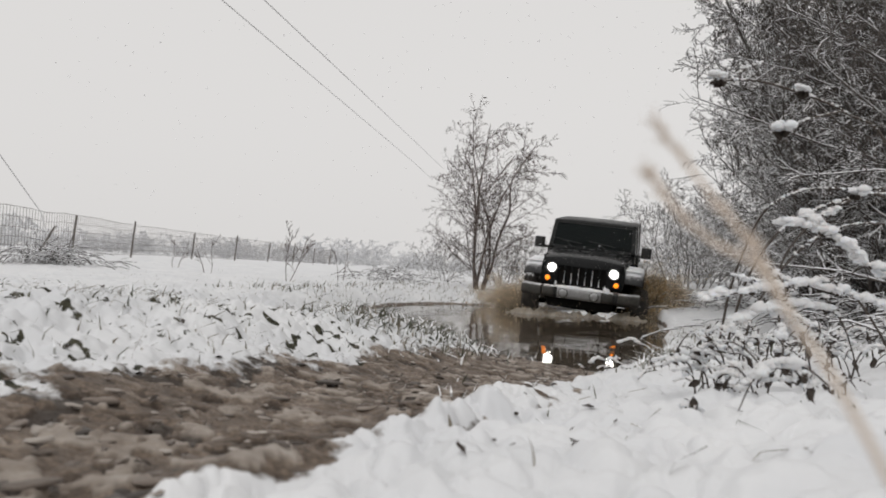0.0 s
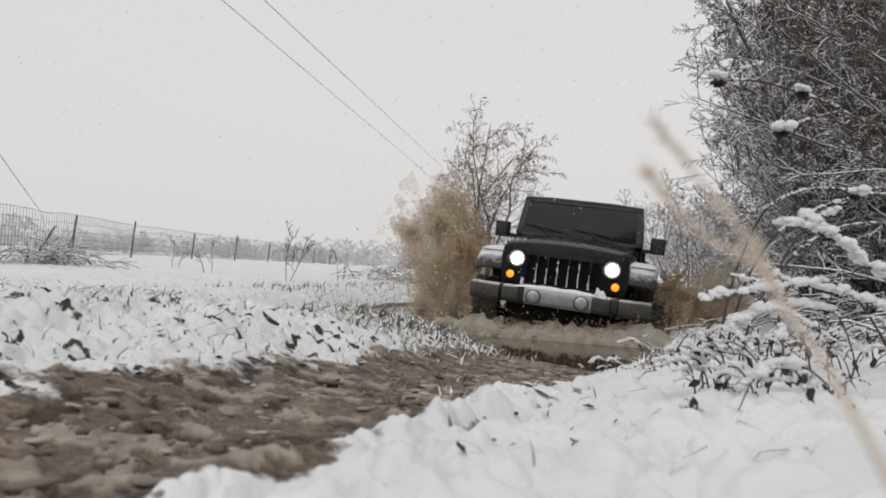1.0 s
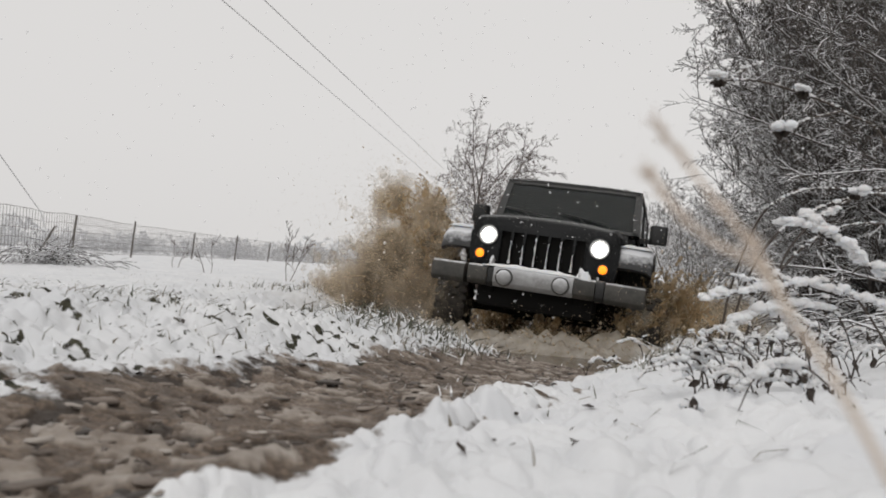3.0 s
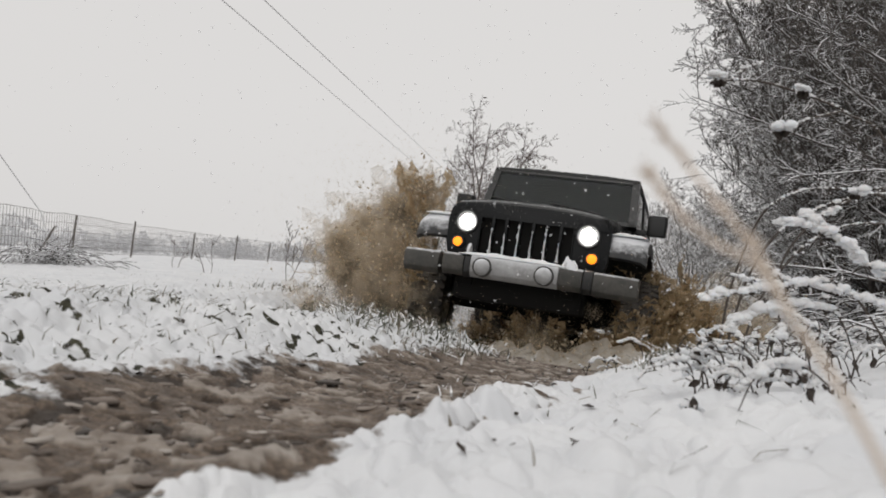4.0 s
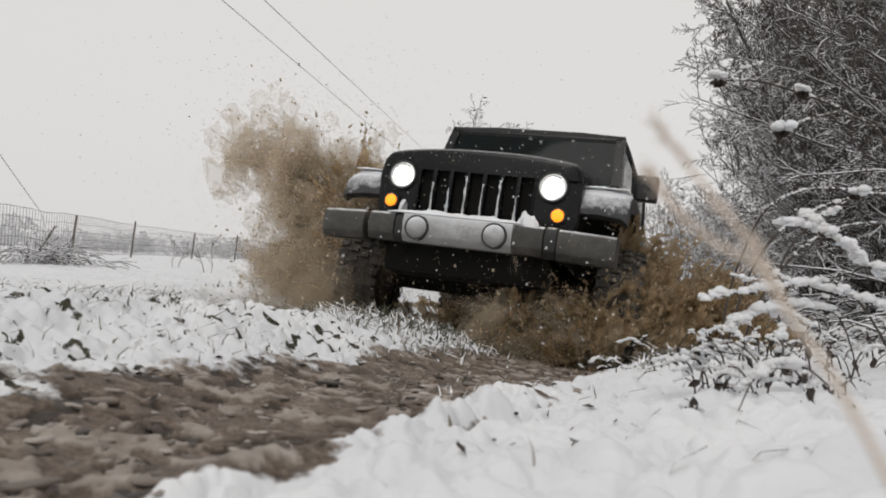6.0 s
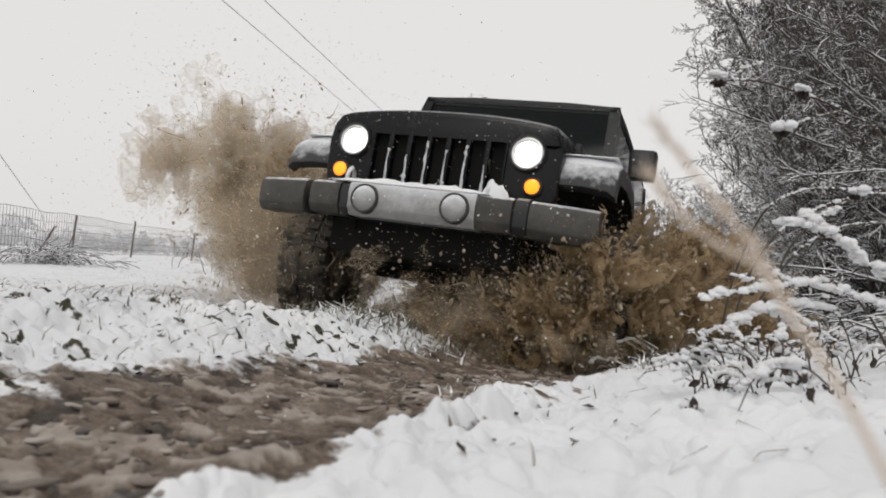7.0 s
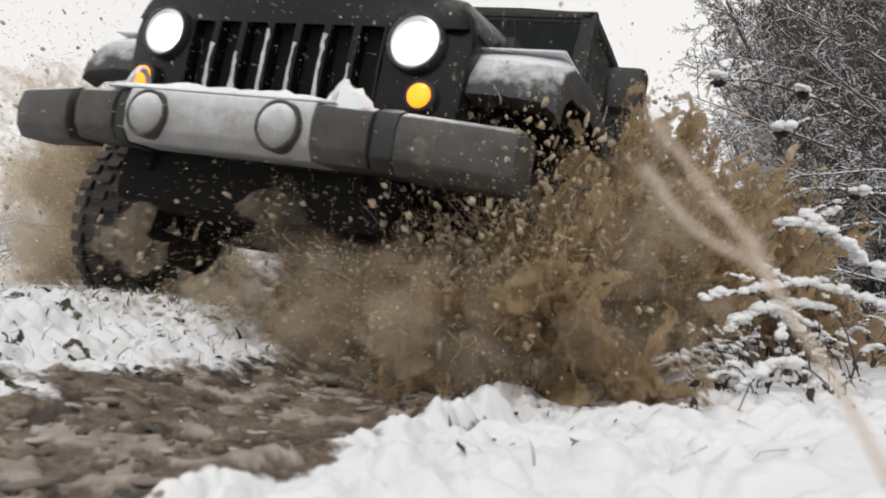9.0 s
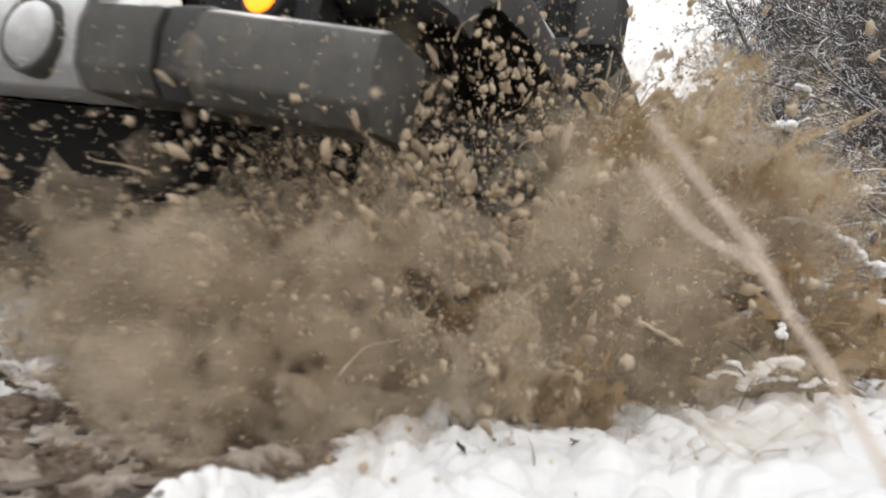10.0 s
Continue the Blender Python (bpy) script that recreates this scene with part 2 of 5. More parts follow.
def build_ground():
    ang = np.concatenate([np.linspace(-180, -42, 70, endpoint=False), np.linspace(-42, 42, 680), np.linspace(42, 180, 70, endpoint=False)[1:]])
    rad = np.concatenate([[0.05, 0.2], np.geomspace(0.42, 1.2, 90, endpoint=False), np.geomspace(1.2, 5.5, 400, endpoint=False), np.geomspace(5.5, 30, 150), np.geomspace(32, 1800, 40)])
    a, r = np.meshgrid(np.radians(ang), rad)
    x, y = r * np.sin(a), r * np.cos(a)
    z = height(x, y)
    nr, na = x.shape
    co = np.stack([x, y, z], -1).reshape(-1, 3)
    i = np.arange(nr * na).reshape(nr, na)
    j = np.roll(i, -1, axis=1)
    quads = np.stack([i[:-1], j[:-1], j[1:], i[1:]], -1).reshape(-1, 4)[:, ::-1]
    me = bpy.data.meshes.new("ground")
    me.vertices.add(len(co))
    me.vertices.foreach_set("co", co.ravel())
    me.loops.add(quads.size)
    me.loops.foreach_set("vertex_index", quads.ravel().astype(np.int32))
    me.polygons.add(len(quads))
    me.polygons.foreach_set("loop_start", np.arange(0, quads.size, 4, dtype=np.int32))
    me.polygons.foreach_set("use_smooth", np.ones(len(quads), bool))
    me.update(calc_edges=True)
    at = me.attributes.new("mud", "FLOAT", "POINT")
    u = lateral(x, y)
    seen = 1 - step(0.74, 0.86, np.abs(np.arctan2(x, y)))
    patchy = step(-0.35, 0.35, fbm(x * 2.6 + 8, y * 2.6, 2))
    bare = (1 - step(-0.36, -0.18, fbm(x * 26 + 20, y * 26, 3) - 0.10 * patchy + 0.16 * pillows(x * 17 + 4, y * 17))) * (0.5 + 0.5 * patchy)
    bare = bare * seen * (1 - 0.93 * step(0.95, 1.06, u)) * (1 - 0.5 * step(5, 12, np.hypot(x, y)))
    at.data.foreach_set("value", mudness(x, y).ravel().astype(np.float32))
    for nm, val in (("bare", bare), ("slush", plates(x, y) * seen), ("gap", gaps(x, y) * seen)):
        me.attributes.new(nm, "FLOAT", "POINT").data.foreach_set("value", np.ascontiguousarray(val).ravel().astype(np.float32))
    me.materials.append(M_GROUND)
    return tagged(new("ground", me), "snow-covered field with a churned muddy wheel track", "ground", kind="structure")


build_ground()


def build_water():
    bm = bmesh.new()
    bmesh.ops.create_grid(bm, x_segments=60, y_segments=90, size=0.5)
    for v in bm.verts:
        y = 3.6 + (v.co.y + 0.5) * 12.5
        x = float(centre(y)) + (v.co.x) * 9
        v.co = (x, y, WATER + 0.006 * float(fbm(np.float64(x * 1.1), np.float64(y * 1.1), 2)))
    ob = part("puddle", bm, M_WATER, None, "", smooth=True)
    return tagged(ob, "long brown muddy puddle lying in the track", "puddle", kind="structure")


build_water()


# ---- bare trees ----
def prism(verts, faces, a, b, ra, rb, sides=3):
    d = (b - a)
    if d.length < 1e-6:
        return
    q = d.to_track_quat("Z", "Y")
    base = len(verts)
    for p, r in ((a, ra), (b, rb)):
        for k in range(sides):
            t = 2 * math.pi * k / sides
            verts.append(p + q @ Vector((r * math.cos(t), r * math.sin(t), 0)))
    for k in range(sides):
        m = (k + 1) % sides
        faces.append((base + k, base + m, base + sides + m, base + sides + k))


def grow(rng, verts, faces, p, d, length, r, level, maxlevel, spread, droop, kids, thin=0.0022, low=0.18, size=(0.38, 0.62)):
    """One limb in a few bent steps, with side limbs along it."""
    n = 5 if level == 0 else 4 if level == 1 else 3 if level == 2 else 2
    pts = [p.copy()]
    dd = d.copy()
    for i in range(n):
        dd = (dd + Vector((rng.gauss(0, 0.16), rng.gauss(0, 0.16), rng.gauss(0, 0.10) - droop * level * 0.12))).normalized()
        pts.append(pts[-1] + dd * (length / n))
    start = len(faces)
    for i in range(n):
        ra = max(thin, r * (1 - 0.75 * i / n))
        rb = max(thin, r * (1 - 0.75 * (i + 1) / n))
        prism(verts, faces, pts[i], pts[i + 1], ra, rb, 6 if level == 0 else 4 if level == 1 else 3)
    if level == 0:
        grow.stems.append((start, len(faces)))
    if level >= maxlevel:
        return
    count = kids[min(level, len(kids) - 1)]
    for k in range(count):
        f = low + (0.98 - low) * (k + rng.random()) / count
        i = min(n - 1, int(f * n))
        q = pts[i].lerp(pts[i + 1], f * n - i)
        axis = (pts[i + 1] - pts[i]).normalized()
        side = axis.orthogonal().normalized()
        side.rotate(Matrix.Rotation(rng.random() * 2 * math.pi, 3, axis))
        s = spread * rng.uniform(0.6, 1.3)
        nd = (axis * math.cos(s) + side * math.sin(s)).normalized()
        nl = length * rng.uniform(*size) * (1.15 - 0.55 * f)
        grow(rng, verts, faces, q, nd, nl, max(thin, r * 0.42 * (1 - 0.5 * f)), level + 1, maxlevel, spread, droop, kids, thin, 0.18, size)


def tree_mesh(name, seed, h, stems, r, maxlevel, spread, droop, kids, material, lean=0.25, thin=0.0022, low=0.18, size=(0.38, 0.62), foot=0.06):
    rng = random.Random(seed)
    cv, cf = [], []
    grow.stems = []
    for s in range(stems):
        a = 6.28 * (s + rng.random() * 0.6) / stems
        k = lean * rng.uniform(0.3, 1.2)
        d = Vector((math.cos(a) * k, math.sin(a) * k, 1)).normalized()
        o = foot * stems ** 0.5 * rng.uniform(0.4, 1)
        grow(rng, cv, cf, Vector((math.cos(a) * o, math.sin(a) * o, -0.15)), d, h * rng.uniform(0.75, 1.0), r * rng.uniform(0.7, 1), 0, maxlevel, spread, droop, kids, thin, low, size)
    main = set()
    for a, b in grow.stems:
        main.update(range(a, b))

    def sub(nm, fs, smooth):
        used = sorted({i for f in fs for i in f})
        ix = {v: k for k, v in enumerate(used)}
        return mesh_of(nm, [cv[i] for i in used], [tuple(ix[i] for i in f) for f in fs], material, smooth)

    return [sub(name + "_trunk", cf[a:b], True) for a, b in grow.stems], sub(name + "_crown", [f for i, f in enumerate(cf) if i not in main], False)


def tree(meshes, label, m, group="", name="tree", category="tree"):
    t = holder(name, label, category, m, group)
    for me in meshes[0]:
        new("trunk", me).parent = t
    tagged(new("crown", meshes[1]), kind="stuff").parent = t
    return t


def on_ground(x, y, dz=0.0):
    return float(height(np.float64(x), np.float64(y))) + dz


# ---- the off-road car: x across, y from the grille to the back, z up from the wheels' ground ----
def paint_material():
    m, n, l, b = mat("black_paint", 0.28, base=(0.012, 0.013, 0.015))
    dirt = ramp(n, l, tex_noise(n, l, 6, 8, 0.7), [(0.55, 0.0), (0.85, 0.35)])
    l.new(mix(n, l, dirt, (0.006, 0.0065, 0.007), (0.045, 0.040, 0.034)), b.inputs["Base Color"])
    l.new(ramp(n, l, dirt, [(0.0, 0.25), (0.6, 0.7)]), b.inputs["Roughness"])
    flecks = ramp(n, l, tex_noise(n, l, 55, 2, 0.5), [(0.70, 0.0), (0.76, 0.8)])
    old = b.inputs["Base Color"].links[0].from_socket
    l.new(mix(n, l, flecks, old, (0.55, 0.54, 0.52)), b.inputs["Base Color"])
    b.inputs["Specular IOR Level"].default_value = 0.2
    return m


def plastic_material(name, base, low, high, dirt_top=0.5):
    m, n, l, b = mat(name, 0.6)
    d = ramp(n, l, tex_noise(n, l, 9, 8, 0.7), [(0.42, 0.0), (0.75, dirt_top)])
    c = mix(n, l, d, base, (0.11, 0.10, 0.087))
    l.new(mix(n, l, upward(n, l, low, high, 16), c, (0.66, 0.67, 0.69)), b.inputs["Base Color"])
    bump(n, l, b, tex_noise(n, l, 240, 3), 0.25, 0.002)
    return m


def tyre_material():
    m, n, l, b = mat("muddy_rubber", 0.7)
    l.new(ramp(n, l, tex_noise(n, l, 11, 8, 0.7), [(0.4, (0.014, 0.013, 0.012)), (0.72, (0.085, 0.068, 0.052))]), b.inputs["Base Color"])
    return m


def glow(name, colour, strength):
    m, n, l, b = mat(name, 0.1, base=colour)
    b.inputs["Emission Color"].default_value = (*colour, 1)
    b.inputs["Emission Strength"].default_value = strength
    return m


def glass_material():
    m, n, l, b = mat("windscreen_glass", 0.03, base=(0.02, 0.028, 0.028), spec=0.3)
    b.inputs["Transmission Weight"].default_value = 0.7
    b.inputs["IOR"].default_value = 1.18
    d = ramp(n, l, tex_noise(n, l, 30, 6, 0.7), [(0.5, 0.03), (0.8, 0.12)])
    l.new(d, b.inputs["Roughness"])
    return m


M_PAINT = paint_material()
M_PLASTIC = plastic_material("grey_bumper_plastic", (0.034, 0.033, 0.029), 0.75, 1.1, 0.75)
M_FROSTED = plastic_material("snow_dusted_bumper_plastic", (0.30, 0.30, 0.30), -0.05, 0.65, 0.5)
M_FLARE = plastic_material("flare_plastic", (0.03, 0.03, 0.032), 0.3, 0.72)
M_BLACK = mat("black_plastic", 0.55, base=(0.012, 0.012, 0.012))[0]
M_UNDER = mat("dirty_underbody", 0.9, base=(0.007, 0.0065, 0.006), spec=0.2)[0]
M_TYRE, M_GLASS = tyre_material(), glass_material()
M_RIM = mat("dirty_alloy", 0.45, 0.7, (0.12, 0.115, 0.11))[0]
M_CHROME = mat("lamp_reflector", 0.4, 1.0, (0.7, 0.7, 0.7))[0]
M_BEAM = glow("headlight_glow", (1.0, 0.97, 0.90), 16.0)
M_AMBER = glow("amber_glow", (1.0, 0.25, 0.01), 1.5)
M_ORANGE = glow("orange_marker_glow", (1.0, 0.22, 0.03), 1.5)
M_ROOF = plastic_material("roof_fabric", (0.010, 0.011, 0.011), 0.95, 1.4, 0.2)
M_SEAT = mat("dark_interior", 0.8, base=(0.03, 0.03, 0.032))[0]


def box(bm, x0, x1, y0, y1, z0, z1):
    vs = [bm.verts.new((x, y, z)) for x in (x0, x1) for y in (y0, y1) for z in (z0, z1)]
    for f in ((0, 1, 3, 2), (4, 6, 7, 5), (0, 4, 5, 1), (2, 3, 7, 6), (0, 2, 6, 4), (1, 5, 7, 3)):
        bm.faces.new([vs[i] for i in f])
    return vs


def boxed(name, dims, material, parent, label="", bevel=0.01, smooth=True):
    bm = bmesh.new()
    box(bm, *dims)
    bmesh.ops.recalc_face_normals(bm, faces=bm.faces)
    return part(name, bm, material, parent, label, smooth, bevel)


def loft(bm, rings, closed=True, cap=True):
    """Skin through rings of points of equal count."""
    vs = [[bm.verts.new(p) for p in ring] for ring in rings]
    n = len(rings[0])
    for a, b in zip(vs, vs[1:]):
        for k in range(n if closed else n - 1):
            m = (k + 1) % n
            bm.faces.new((a[k], a[m], b[m], b[k]))
    if cap:
        bm.faces.new(vs[0][::-1])
        bm.faces.new(vs[-1])
    bmesh.ops.recalc_face_normals(bm, faces=bm.faces)


def disc_ring(bm, cx, cz, y, r, n=32):
    return [(cx + r * math.cos(2 * math.pi * k / n), y, cz + r * math.sin(2 * math.pi * k / n)) for k in range(n)]


def round_part(name, cx, cz, profile, material, parent, label=""):
    """A body turned round a lengthwise axis, from (y, radius) pairs."""
    bm = bmesh.new()
    loft(bm, [disc_ring(bm, cx, cz, y, r) for y, r in profile])
    return part(name, bm, material, parent, label, True)


def arch_section(pts, t):
    """Outline of a bent strip of thickness t along (y, z) points."""
    out = [(y, z) for y, z in pts]
    low = []
    for i, (y, z) in enumerate(pts):
        a, b = pts[max(0, i - 1)], pts[min(len(pts) - 1, i + 1)]
        dy, dz = b[0] - a[0], b[1] - a[1]
        s = math.hypot(dy, dz)
        low.append((y + dz / s * t, z - dy / s * t))
    return out + low[::-1]


def flare(parent, side, pts, x_in, x_out, t, label):
    bm = bmesh.new()
    sec = arch_section(pts, t)
    mid_y = sum(p[0] for p in sec) / len(sec)
    rings = []
    for f, sc, dz in ((0, 1.0, 0.0), (0.55, 1.0, 0.0), (0.88, 0.985, -0.012), (1, 0.95, -0.04)):
        x = side * (x_in + (x_out - x_in) * f)
        rings.append([(x, mid_y + (y - mid_y) * sc, z + dz) for y, z in sec])
    loft(bm, rings)
    return part("fender_flare", bm, M_FLARE, parent, label, True, 0.012)


def wheel(parent, x, y, r, width):
    """Tyre with blocky lugs and a dull rim; turns about its own x."""
    side = 1 if x > 0 else -1
    bm = bmesh.new()
    n = 56
    prof = [(-0.5, 0.60), (-0.52, 0.75), (-0.5, 0.90), (-0.43, 0.955), (0.43, 0.955), (0.5, 0.90), (0.52, 0.75), (0.5, 0.60)]
    rings = []
    for px, pr in prof:
        rings.append([(px * width, pr * r * math.cos(2 * math.pi * k / n), pr * r * math.sin(2 * math.pi * k / n)) for k in range(n)])
    loft(bm, rings, cap=False)
    for k in range(34):
        for row, (c, w, off) in enumerate(((-0.42, 0.2, 0), (-0.14, 0.2, 0.5), (0.14, 0.2, 0), (0.42, 0.2, 0.5))):
            a = 2 * math.pi * (k + off) / 34
            vs = box(bm, (c - w / 2) * width, (c + w / 2) * width, -0.022, 0.022, 0.94 * r, 1.0 * r)
            if row in (0, 3):
                for v in vs:
                    if abs(v.co.x) > 0.46 * width:
                        v.co.x *= 1.03
                        v.co.z -= 0.035 * r
            bmesh.ops.rotate(bm, verts=vs, cent=(0, 0, 0), matrix=Matrix.Rotation(a, 3, "X"))
    bmesh.ops.recalc_face_normals(bm, faces=bm.faces)
    w = holder("wheel", "", "")
    for k in ("label", "category"):
        if k in w:
            del w[k]
    w.parent = parent
    w.location = (x, y, r)
    part("tyre", bm, M_TYRE, w, "muddy black off-road tyre with chunky tread", True)
    bm = bmesh.new()
    o = side * width
    loft(bm, [[(px * o, pr * r * math.cos(2 * math.pi * k / 40), pr * r * math.sin(2 * math.pi * k / 40)) for k in range(40)]
              for px, pr in ((-0.42, 0.6), (0.40, 0.62), (0.45, 0.60), (0.40, 0.56), (0.25, 0.50), (0.25, 0.2), (0.34, 0.17), (0.34, 0.02))], cap=True)
    for k in range(5):
        vs = box(bm, 0.26 * o, 0.36 * o, -0.035, 0.035, 0.12 * r, 0.58 * r)
        bmesh.ops.rotate(bm, verts=vs, cent=(0, 0, 0), matrix=Matrix.Rotation(2 * math.pi * k / 5, 3, "X"))
    bmesh.ops.recalc_face_normals(bm, faces=bm.faces)
    part("rim", bm, M_RIM, w, "", True)
    return w


def snow_crust(name, parent, x0, x1, y0, y1, z, thick, seed, tilt=0.0):
    """An uneven patch of clinging snow on a part."""
    bm = bmesh.new()
    nx, ny = max(4, int((x1 - x0) / 0.02)), max(3, int((y1 - y0) / 0.02))
    rng = random.Random(seed)
    grid = {}
    for i in range(nx + 1):
        for j in range(ny + 1):
            fx, fy = i / nx, j / ny
            x, y = x0 + (x1 - x0) * fx, y0 + (y1 - y0) * fy
            k = noise.noise(Vector((x * 9, y * 9, seed))) * 0.6 + noise.noise(Vector((x * 30, y * 30, seed))) * 0.4
            edge = min(fx, 1 - fx, fy, 1 - fy) * 5
            h = thick * (min(1, edge) * (0.9 + 0.8 * k) - 0.25)
            grid[i, j] = bm.verts.new((x, y, z + tilt * (y - y0) + h))
    for i in range(nx):
        for j in range(ny):
            bm.faces.new((grid[i, j], grid[i + 1, j], grid[i + 1, j + 1], grid[i, j + 1]))
    ret = bmesh.ops.extrude_face_region(bm, geom=bm.faces[:])
    for v in ret["geom"]:
        if isinstance(v, bmesh.types.BMVert):
            v.co.z = z + tilt * (v.co.y - y0) - 0.012
    bmesh.ops.recalc_face_normals(bm, faces=bm.faces)
    return part(name, bm, M_SNOW, parent, "clinging wet snow", True)


def build_car():
    c = holder("off_road_car", "black off-road car with lit headlights and snow-dusted bumper in the puddle", "car")
    # tub and engine bay
    bm = bmesh.new()
    loft(bm, [[(s * x, y, z) for s, x, z in ((-1, xs, z0), (1, xs, z0), (1, xs + 0.03, zm), (1, xs, z1), (-1, xs, z1), (-1, xs + 0.03, zm))]
              for y, xs, z0, zm, z1 in ((1.18, 0.74, 0.62, 0.95, 1.33), (1.3, 0.78, 0.60, 0.95, 1.345), (2.4, 0.79, 0.60, 0.95, 1.345), (3.75, 0.78, 0.64, 0.95, 1.345), (3.86, 0.74, 0.68, 0.95, 1.33))])
    part("body", bm, M_PAINT, c, "", True, 0.02)
    bm = bmesh.new()
    loft(bm, [[(-x, y, 0.70), (x, y, 0.70), (x, y, z), (-x, y, z)] for y, x, z in ((0.08, 0.60, 1.20), (0.6, 0.60, 1.22), (1.2, 0.66, 1.28))])
    part("engine_bay", bm, M_PAINT, c, "", True, 0.01)
    # bonnet with a raised middle and rolled front edge
    bm = bmesh.new()
    rings = []
    for y, w, z, lip in ((-0.015, 0.655, 1.235, 0.03), (0.0, 0.675, 1.262, 0.05), (0.06, 0.69, 1.287, 0.07), (0.35, 0.70, 1.318, 0.09), (0.8, 0.725, 1.352, 0.10), (1.16, 0.745, 1.372, 0.10)):
        top = []
        for k in range(25):
            u = math.sin(math.pi / 2 * (k / 12 - 1))
            drop = 0.055 * abs(u) ** 2.5 + (lip + 0.035) * max(0.0, (abs(u) - 0.9) / 0.1) ** 2
            top.append((w * u, z + 0.030 - drop))
        rings.append([(x, y, zz) for x, zz in top])
    loft(bm, rings, closed=True)
    part("bonnet", bm, M_PAINT, c, "", True)
    for s in (-1, 1):
        boxed("bonnet_latch", (s * 0.70 - 0.018, s * 0.70 + 0.018, 0.34, 0.42, 1.20, 1.27), M_BLACK, c, "", 0.006)
    # grille: panel in strips with seven open slots
    g = boxed("grille", (-0.40, 0.40, 0.035, 0.06, 0.80, 1.24), M_UNDER, c, "", 0.0)
    slots = [(-0.345 + 0.115 * k) for k in range(7)]
    edges = [-0.40] + [x for s in slots for x in (s - 0.043, s + 0.043)] + [0.40]
    for k in range(0, len(edges), 2):
        bm = bmesh.new()
        x0, x1 = edges[k], edges[k + 1]
        loft(bm, [[(x0, yy, z), (x1, yy, z), (x1, 0.05, z), (x0, 0.05, z)] for z, yy in ((0.84, -0.012), (1.0, -0.022), (1.2, -0.014))])
        part("grille_bar", bm, M_PAINT, g, "", True, 0.007)
    boxed("grille_top", (-0.40, 0.40, -0.014, 0.05, 1.195, 1.25), M_PAINT, g, "", 0.01)
    boxed("grille_bottom", (-0.40, 0.40, -0.012, 0.05, 0.775, 0.846), M_PAINT, g, "", 0.01)
    for k, x in enumerate(slots[:-1]):
        bm = bmesh.new()
        xm = x + 0.0575
        rr = random.Random(50 + k)
        z0, z1 = 0.85, rr.uniform(1.0, 1.12)
        rings = []
        for j in range(13):
            z = z0 + (z1 - z0) * j / 12
            w = 0.007 * (1 - 0.6 * j / 12) + rr.uniform(0.0, 0.004) + (0.008 if rr.random() < 0.15 else 0)
            xo = xm - 0.004 + rr.uniform(-0.002, 0.002)
            rings.append([(xo - w, -0.014, z), (xo, -0.027 - rr.uniform(0, 0.005), z), (xo + w, -0.014, z)])
        loft(bm, rings)
        part("snow_streak", bm, M_SNOW, g, "", True)
    for s in (-1, 1):
        # face beside the slots, with the lamps
        bm = bmesh.new()
        loft(bm, [[(s * x0, yy, z), (s * x1, yy + 0.035, z), (s * x1, 0.12, z), (s * x0, 0.12, z)]
                  for z, x0, x1, yy in ((0.775, 0.40, 0.655, -0.008), (0.9, 0.40, 0.685, -0.016), (1.1, 0.40, 0.695, -0.018), (1.2, 0.40, 0.68, -0.014), (1.25, 0.40, 0.645, -0.010))])
        part("lamp_panel", bm, M_PAINT, c, "", True, 0.012)
        h = round_part("headlight", s * 0.513, 1.092, ((0.02, 0.102), (-0.028, 0.102), (-0.038, 0.097), (-0.038, 0.090), (-0.028, 0.088)), M_BLACK, c, "round lit headlight in a dark bezel")
        round_part("reflector_ring", s * 0.513, 1.092, ((-0.026, 0.088), (-0.032, 0.087), (-0.034, 0.080), (-0.026, 0.062)), M_CHROME, h, "bright chrome ring round the lens")
        round_part("lens", s * 0.513, 1.092, ((-0.022, 0.066), (-0.031, 0.062), (-0.040, 0.048), (-0.046, 0.026), (-0.047, 0.005)), M_BEAM, h, "glaring white lens")
        t = round_part("turn_signal", s * 0.567, 0.913, ((0.02, 0.054), (-0.03, 0.054), (-0.036, 0.048)), M_BLACK, c, "round amber lamp, lit")
        round_part("lens", s * 0.567, 0.913, ((-0.032, 0.042), (-0.042, 0.038), (-0.049, 0.024), (-0.051, 0.004)), M_AMBER, t, "glowing amber lens")
    # bumper: middle piece, two end pieces, dark joints, fog lamps
    b = holder("bumper", "", "")
    for k in ("label", "category"):
        if k in b:
            del b[k]
    b.parent = c

    def bar(x0, x1, yf0, yf1, zt, zb, material, name, label):
        bm = bmesh.new()
        rings = []
        for f in (0, 0.25, 0.5, 0.75, 1):
            x, yf = x0 + (x1 - x0) * f, yf0 + (yf1 - yf0) * f
            rings.append([(x, yf + 0.05, zt), (x, yf + 0.012, zt - 0.02), (x, yf, zt - 0.07), (x, yf + 0.01, zb + 0.04), (x, yf + 0.045, zb), (x, yf + 0.2, zb + 0.01), (x, yf + 0.2, zt)])
        loft(bm, rings)
        return part(name, bm, material, b, label, True, 0.008)

    bar(-0.355, 0.36, -0.285, -0.285, 0.815, 0.622, M_FROSTED, "middle_piece", "grey plastic middle piece dusted with snow")
    bar(-0.60, -0.415, -0.262, -0.280, 0.802, 0.622, M_PLASTIC, "step_piece", "dirty grey plastic piece")
    bar(-0.41, -0.36, -0.272, -0.274, 0.81, 0.615, M_BLACK, "joint_strap", "black strap")
    bar(0.363, 0.545, -0.282, -0.275, 0.805, 0.622, M_PLASTIC, "step_piece", "dirty grey plastic piece")
